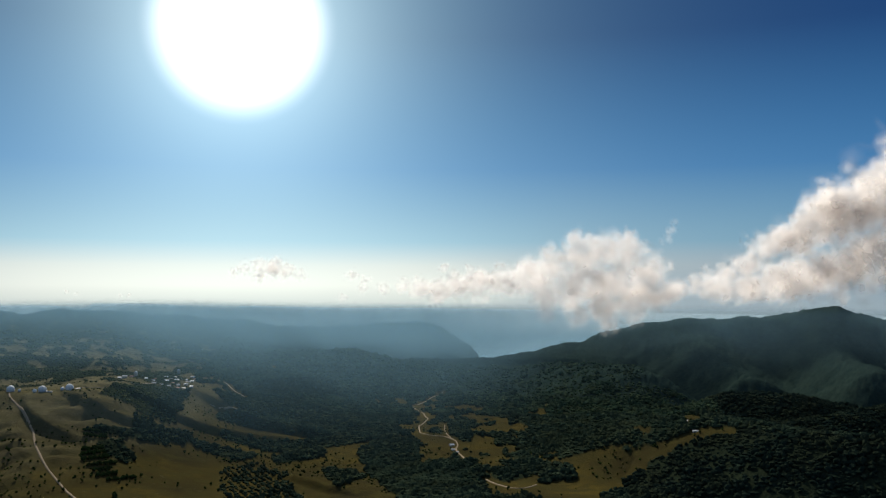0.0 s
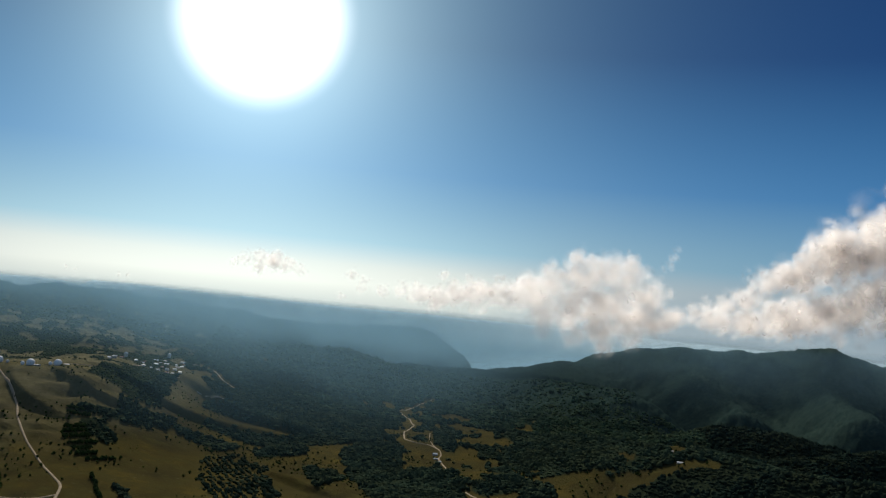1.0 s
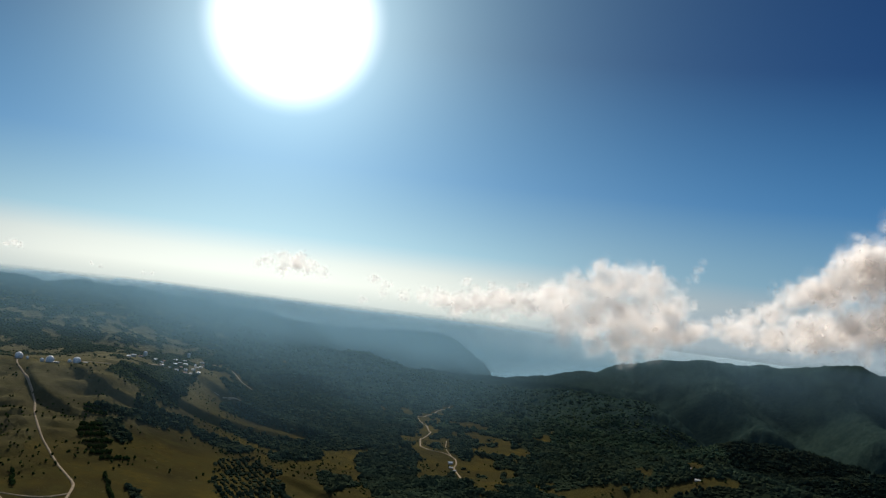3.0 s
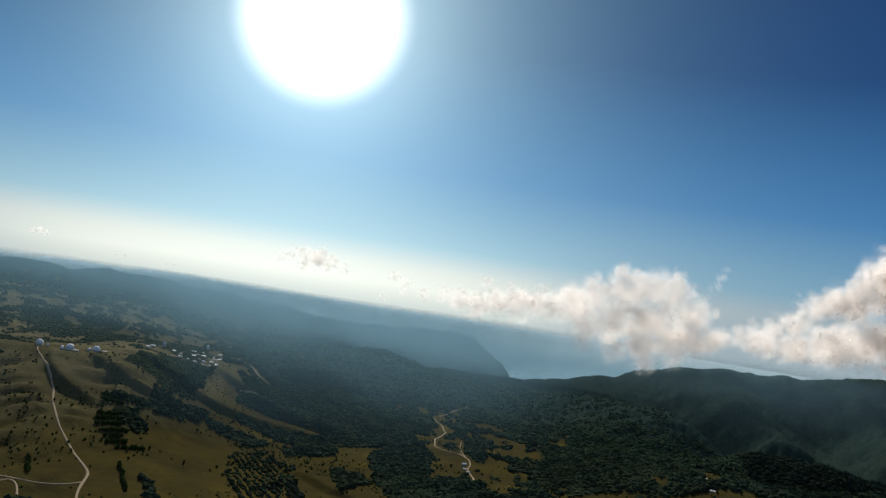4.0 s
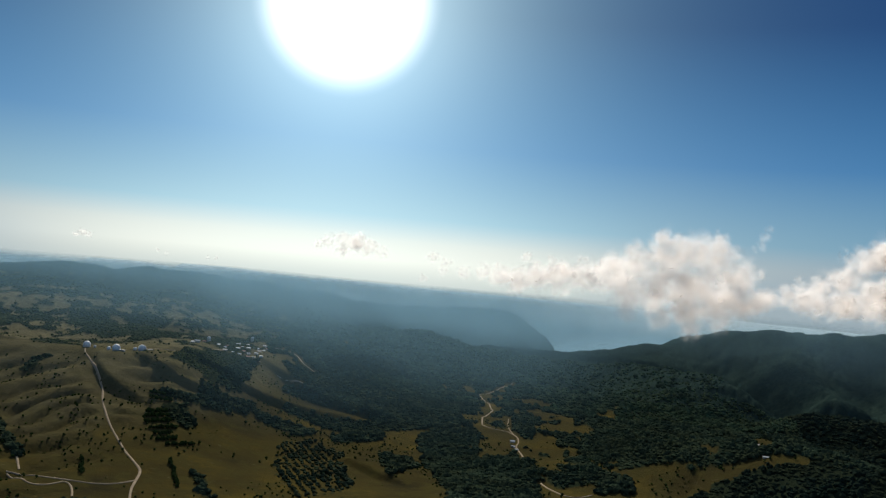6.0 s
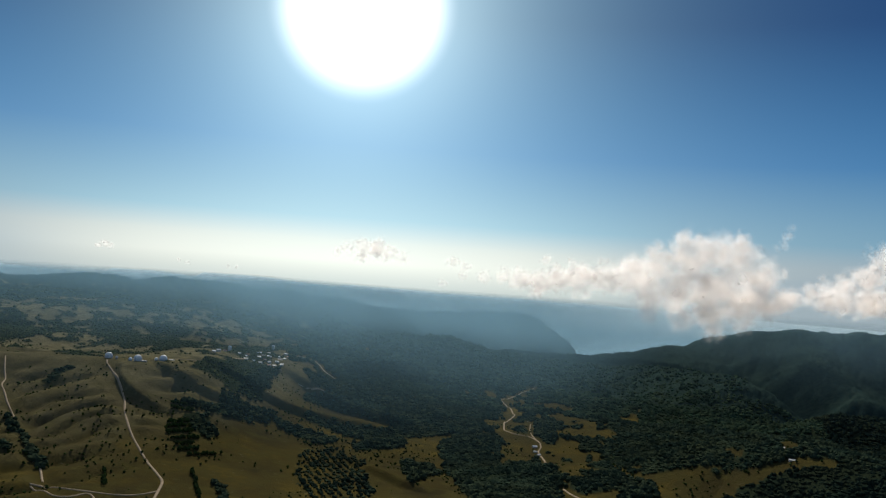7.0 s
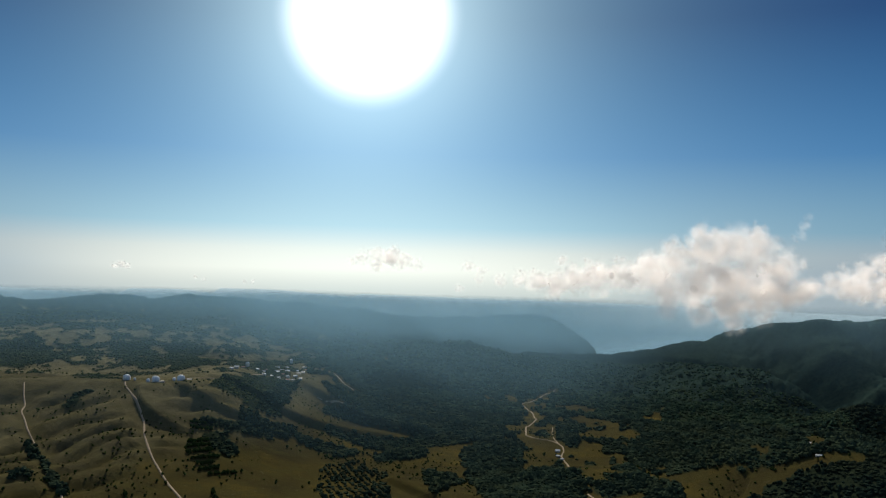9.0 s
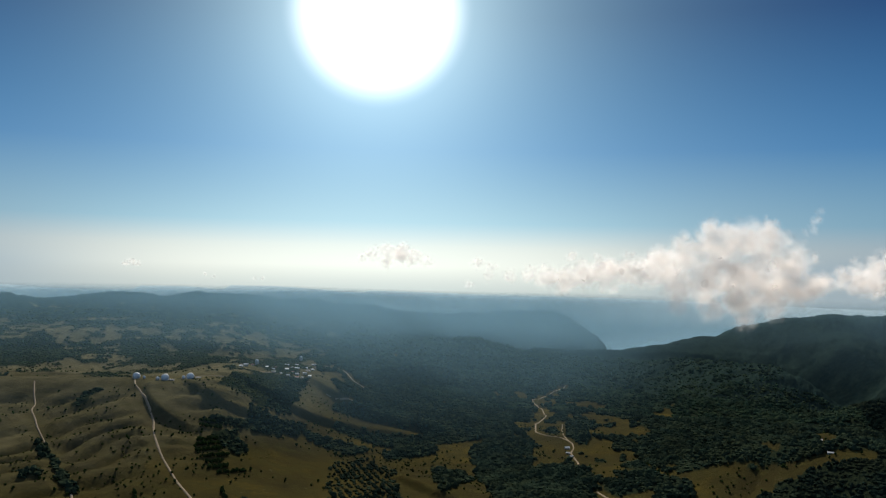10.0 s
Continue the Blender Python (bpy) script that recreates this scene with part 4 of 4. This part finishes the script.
for n, (x, y) in enumerate(VILLAGE):
    roof_mt, kind = ((METAL_ROOF, "pale metal"), (WHITE, "white sheet"), (GREY_ROOF, "grey slate"), (WHITE, "white sheet"), (RUST_ROOF, "red-brown"))[n % 5]
    make_house(x, y, rng.uniform(6, 12), rng.uniform(5.5, 8), rng.uniform(2.8, 4.6), rng.uniform(14, 26), rng.uniform(-25, 25), PLASTER, roof_mt,
               f"pale plastered hill village house with {kind} roof")
make_house(126, 1716, 8.5, 7, 3.2, 28, 15, PLASTER, WHITE, "small pale house with white roof beside valley track", group="houses by the track")
make_house(125, 1672, 7, 5, 2.6, 24, -20, PLASTER, METAL_ROOF, "low pale house with metal roof beside valley track", group="houses by the track")
make_house(129, 1640, 7, 5, 2.6, 24, 35, PLASTER, METAL_ROOF, "low pale house with metal roof beside valley track", group="houses by the track")
make_house(441, 1222, 9, 6, 2.8, 18, -15, PLASTER, METAL_ROOF, "lone pale shed on the edge of the hill", group="sheds on the hill")
make_house(445, 1276, 11, 6.5, 2.8, 18, 30, PLASTER, METAL_ROOF, "lone pale shed on the edge of the hill", group="sheds on the hill")
make_house(-587, 1536, 9, 5, 2.6, 12, 5, CONCRETE, GREY_ROOF, "low grey service hut beside radar dome", name="hut", category="hut", group="service huts")
make_house(-548, 1566, 8, 5, 2.6, 12, 20, CONCRETE, GREY_ROOF, "low grey service hut beside radar dome", name="hut", category="hut", group="service huts")


def make_tower(x, y, radius, tall, label):
    z = floor_at(x, y)
    t = thing("observatory_tower", x, y, z - 0.4, label=label, category="observatory")
    part("drum", lathe(bmesh.new(), [(0, 0), (radius, 0), (radius, tall), (radius * 1.08, tall), (radius * 1.08, tall + 0.5), (0, tall + 0.5)], 28), PLASTER, t)
    prof = [(radius * math.cos(radians(a)), tall + 0.5 + radius * math.sin(radians(a))) for a in range(0, 90, 10)] + [(0, tall + 0.5 + radius)]
    dome = part("dome", lathe(bmesh.new(), prof, 28), WHITE, t, "white rounded dome")
    part("shutter", box(bmesh.new(), -0.7, -radius * 1.02, tall + 1, 0.7, -radius * 0.5, tall + radius * 0.8), METAL_ROOF, dome)
    part("door", box(bmesh.new(), -0.6, -radius - 0.08, 0.2, 0.6, -radius + 0.1, 2.4), DARK, t)


make_tower(-545, 1918, 4.2, 8.0, "white observatory tower with rounded dome above village")
make_tower(-545, 2323, 4.0, 10.0, "white round tower with dome at village edge")


# ---------------------------------------------------------------- clouds
def tufts_of(blobs, seed, dense):
    """Tufts of vapour (x, y, z, radius, thickness): broad in the heart of a cloud, small and thin round its skin."""
    r = np.random.default_rng(seed)
    rows = []
    for x, y, z, size in blobs:
        for count, lo, hi, small, big, thick in ((10, 0.1, 0.60, 0.60, 0.90, 0.22), (28, 0.4, 0.88, 0.36, 0.58, 0.17), (60, 0.72, 1.05, 0.17, 0.34, 0.13), (12, 1.0, 1.3, 0.24, 0.44, 0.04)):
            count = count if size > 50 else max(4, count // 2)
            d = r.normal(size=(count, 3))
            d /= np.linalg.norm(d, axis=1)[:, None]
            # billows: the skin bulges out and falls in
            bulge = 1 + 0.22 * np.sin(5 * d[:, 0] + 0.03 * x) * np.sin(5 * d[:, 2] + 0.02 * y) + 0.12 * np.sin(11 * d[:, 1] + z)
            at = d * (size * r.uniform(lo, hi, count) * bulge)[:, None] * (1.0, 1.0, 0.92)
            rows.append(np.c_[at + (x, y, z), size * r.uniform(small, big, count), thick * r.uniform(0.6, 1.2, count) * dense * min(1.2, (size / 85) ** 0.75)])
    return np.concatenate(rows)


def tuft_mesh(rows, centre, seed):
    """Each tuft is a shallow disc, mostly turned to face the camera, thinning to nothing at its rim."""
    r = np.random.default_rng(seed)
    seg, rings = 7, ((0.5, 0.58), (1.0, 0.0))
    a = np.arange(seg) * 2 * math.pi / seg
    shape = [(0, 0, 0.10)] + [(q * math.cos(v), q * math.sin(v), 0.10 * (1 - q * q)) for q, _ in rings for v in a]
    fade = np.array([1.0] + [w for _, w in rings for _ in a])
    tri = [(0, 1 + k, 1 + (k + 1) % seg) for k in range(seg)]
    for k in range(seg):
        k2 = (k + 1) % seg
        tri += [(1 + k, 1 + seg + k, 1 + seg + k2), (1 + k, 1 + seg + k2, 1 + k2)]
    n, k = len(rows), len(shape)
    u = r.normal(size=(n, 3)) - (0, 1.1, 0)
    u /= np.linalg.norm(u, axis=1)[:, None]
    w = np.cross(u, r.normal(size=(n, 3)))
    w /= np.linalg.norm(w, axis=1)[:, None]
    frame_of = np.stack([w, np.cross(u, w), u], 1)
    v = np.einsum("kc,ncd->nkd", np.array(shape), frame_of) * rows[:, None, 3:4] + rows[:, None, :3] - centre
    f = (np.array(tri)[None] + (np.arange(n) * k)[:, None, None]).reshape(-1, 3)
    return v.reshape(-1, 3), f, (rows[:, 4:5] * fade).ravel()


def make_cloud(label, blobs, seed, mt, dense=1.0, streaks=()):
    """A cloud of billows, each a heap of tufts with a few lesser heaps budding from it."""
    centre = np.mean([b[:3] for b in blobs], axis=0)
    cloud = thing("cloud", *centre, label=label, category="cloud", group="cumulus clouds")
    r = np.random.default_rng(seed + 50)
    heaps = [tufts_of(budding(b, seed + 3 * n), seed + n, dense) for n, b in enumerate(blobs)]
    for ax, ay, az, bx, by, bz, size in streaks:
        k = r.uniform(0, 1, 40)[:, None]
        at = np.array((ax, ay, az)) * (1 - k) + np.array((bx, by, bz)) * k + r.normal(0, 0.35 * size, (40, 3))
        heaps.append(np.c_[at, size * r.uniform(0.4, 1.0, 40), r.uniform(0.04, 0.10, 40)])
    for n, rows in enumerate(heaps):
        v, f, thick = tuft_mesh(rows, centre, seed + n)
        me = mesh_from("billow", v, f, mt, True)
        me.attributes.new("thickness", "FLOAT", "POINT").data.foreach_set("value", thick.astype(np.float32))
        ob = new("billow", me)
        ob.parent = cloud
        tagged(ob, kind="stuff")
    return cloud


def budding(blob, seed, more=2):
    """A blob with a few lesser ones budding from it."""
    r = random.Random(seed)
    x, y, z, size = blob
    out = [(x, y, z, size * 0.85)]
    for _ in range(more):
        d = Vector((r.gauss(0, 1), r.gauss(0, 1), r.gauss(0.25, 0.8))).normalized() * size * r.uniform(0.55, 0.85)
        out.append((x + d.x, y + d.y, z + d.z, size * r.uniform(0.3, 0.5)))
    return out


CUMULUS = [(743, 4083, 431, 129), (834, 4044, 496, 118), (940, 4009, 537, 118), (1047, 3972, 551, 112), (1153, 3932, 544, 112), (1235, 3899, 461, 96), (763, 4048, 328, 96),
           (879, 3994, 372, 122), (995, 3946, 389, 138), (1111, 3905, 406, 137), (1224, 3881, 358, 101), (1001, 3923, 288, 95), (1107, 3895, 309, 89), (865, 4006, 291, 59),
           (1306, 3865, 370, 69), (992, 3984, 601, 64), (1133, 3935, 614, 59), (779, 4063, 548, 59), (752, 3977, 261, 60), (894, 3947, 239, 70), (1033, 3913, 218, 70), (1145, 3884, 271, 85),
           (1010, 3921, 292, 95), (1254, 3852, 322, 80), (1318, 3831, 372, 73)]
LOW_BANK = [(-159, 4387, 438, 43), (-90, 4389, 419, 34), (-99, 4389, 377, 40), (2, 4380, 376, 43), (100, 4369, 392, 57), (181, 4356, 375, 74), (273, 4341, 364, 85), (368, 4324, 386, 90),
            (464, 4305, 399, 90), (558, 4274, 403, 90), (649, 4230, 402, 95), (304, 4339, 476, 37), (427, 4318, 476, 31), (253, 4342, 305, 45), (500, 4301, 333, 56), (-207, 4385, 329, 29), (576, 4271, 476, 45)]
SMALL_CLOUD = [(-730, 4318, 452, 34), (-678, 4326, 477, 46), (-610, 4336, 486, 57), (-539, 4346, 479, 63), (-475, 4354, 459, 57), (-416, 4360, 444, 40), (-617, 4336, 431, 40)]
RISING_BANK = [(1427, 3922, 415, 35), (1480, 3883, 446, 43), (1551, 3829, 445, 70), (1620, 3773, 483, 81), (1677, 3722, 557, 91), (1731, 3672, 592, 90), (1784, 3624, 578, 116), (1834, 3571, 636, 132), (1890, 3511, 680, 152), (1951, 3443, 699, 171), (2008, 3373, 751, 186),
               (2081, 3278, 787, 230), (2178, 3147, 773, 302), (1638, 3758, 381, 80), (1749, 3661, 406, 117), (1851, 3563, 430, 131), (1946, 3463, 476, 156), (2033, 3362, 520, 180), (1895, 3495, 774, 57), (1520, 3853, 368, 60), (1479, 3884, 355, 43), (2149, 3213, 537, 228),
               (1487, 3982, 388, 69), (1578, 3946, 376, 88), (1677, 3905, 378, 99), (1781, 3859, 395, 110), (1880, 3812, 436, 122)]
make_cloud("large white cumulus cloud with soft ragged edges over the hills", CUMULUS, 5, VAPOUR, 1.05, [(1290, 3900, 590, 1330, 3890, 680, 26)])
make_cloud("low white cumulus cloud bank over the hazy valley", LOW_BANK, 6, VAPOUR, 1.5)
make_cloud("small white cumulus cloud low above the horizon", SMALL_CLOUD, 7, THIN_VAPOUR, 2.2)
make_cloud("great rising white cloud bank with sunlit crest", RISING_BANK, 9, VAPOUR, 1.5)
for seed, blobs in ((10, [(-1805, 4004, 406, 20), (-1782, 4014, 412, 26), (-1759, 4024, 404, 20)]), (11, [(-1473, 4150, 356, 14), (-1435, 4163, 348, 14)]), (12, [(-1251, 4222, 339, 14), (-1215, 4233, 342, 14)])):
    make_cloud("tiny grey cloud wisp over the sea", blobs, seed, THIN_VAPOUR, 2.5)
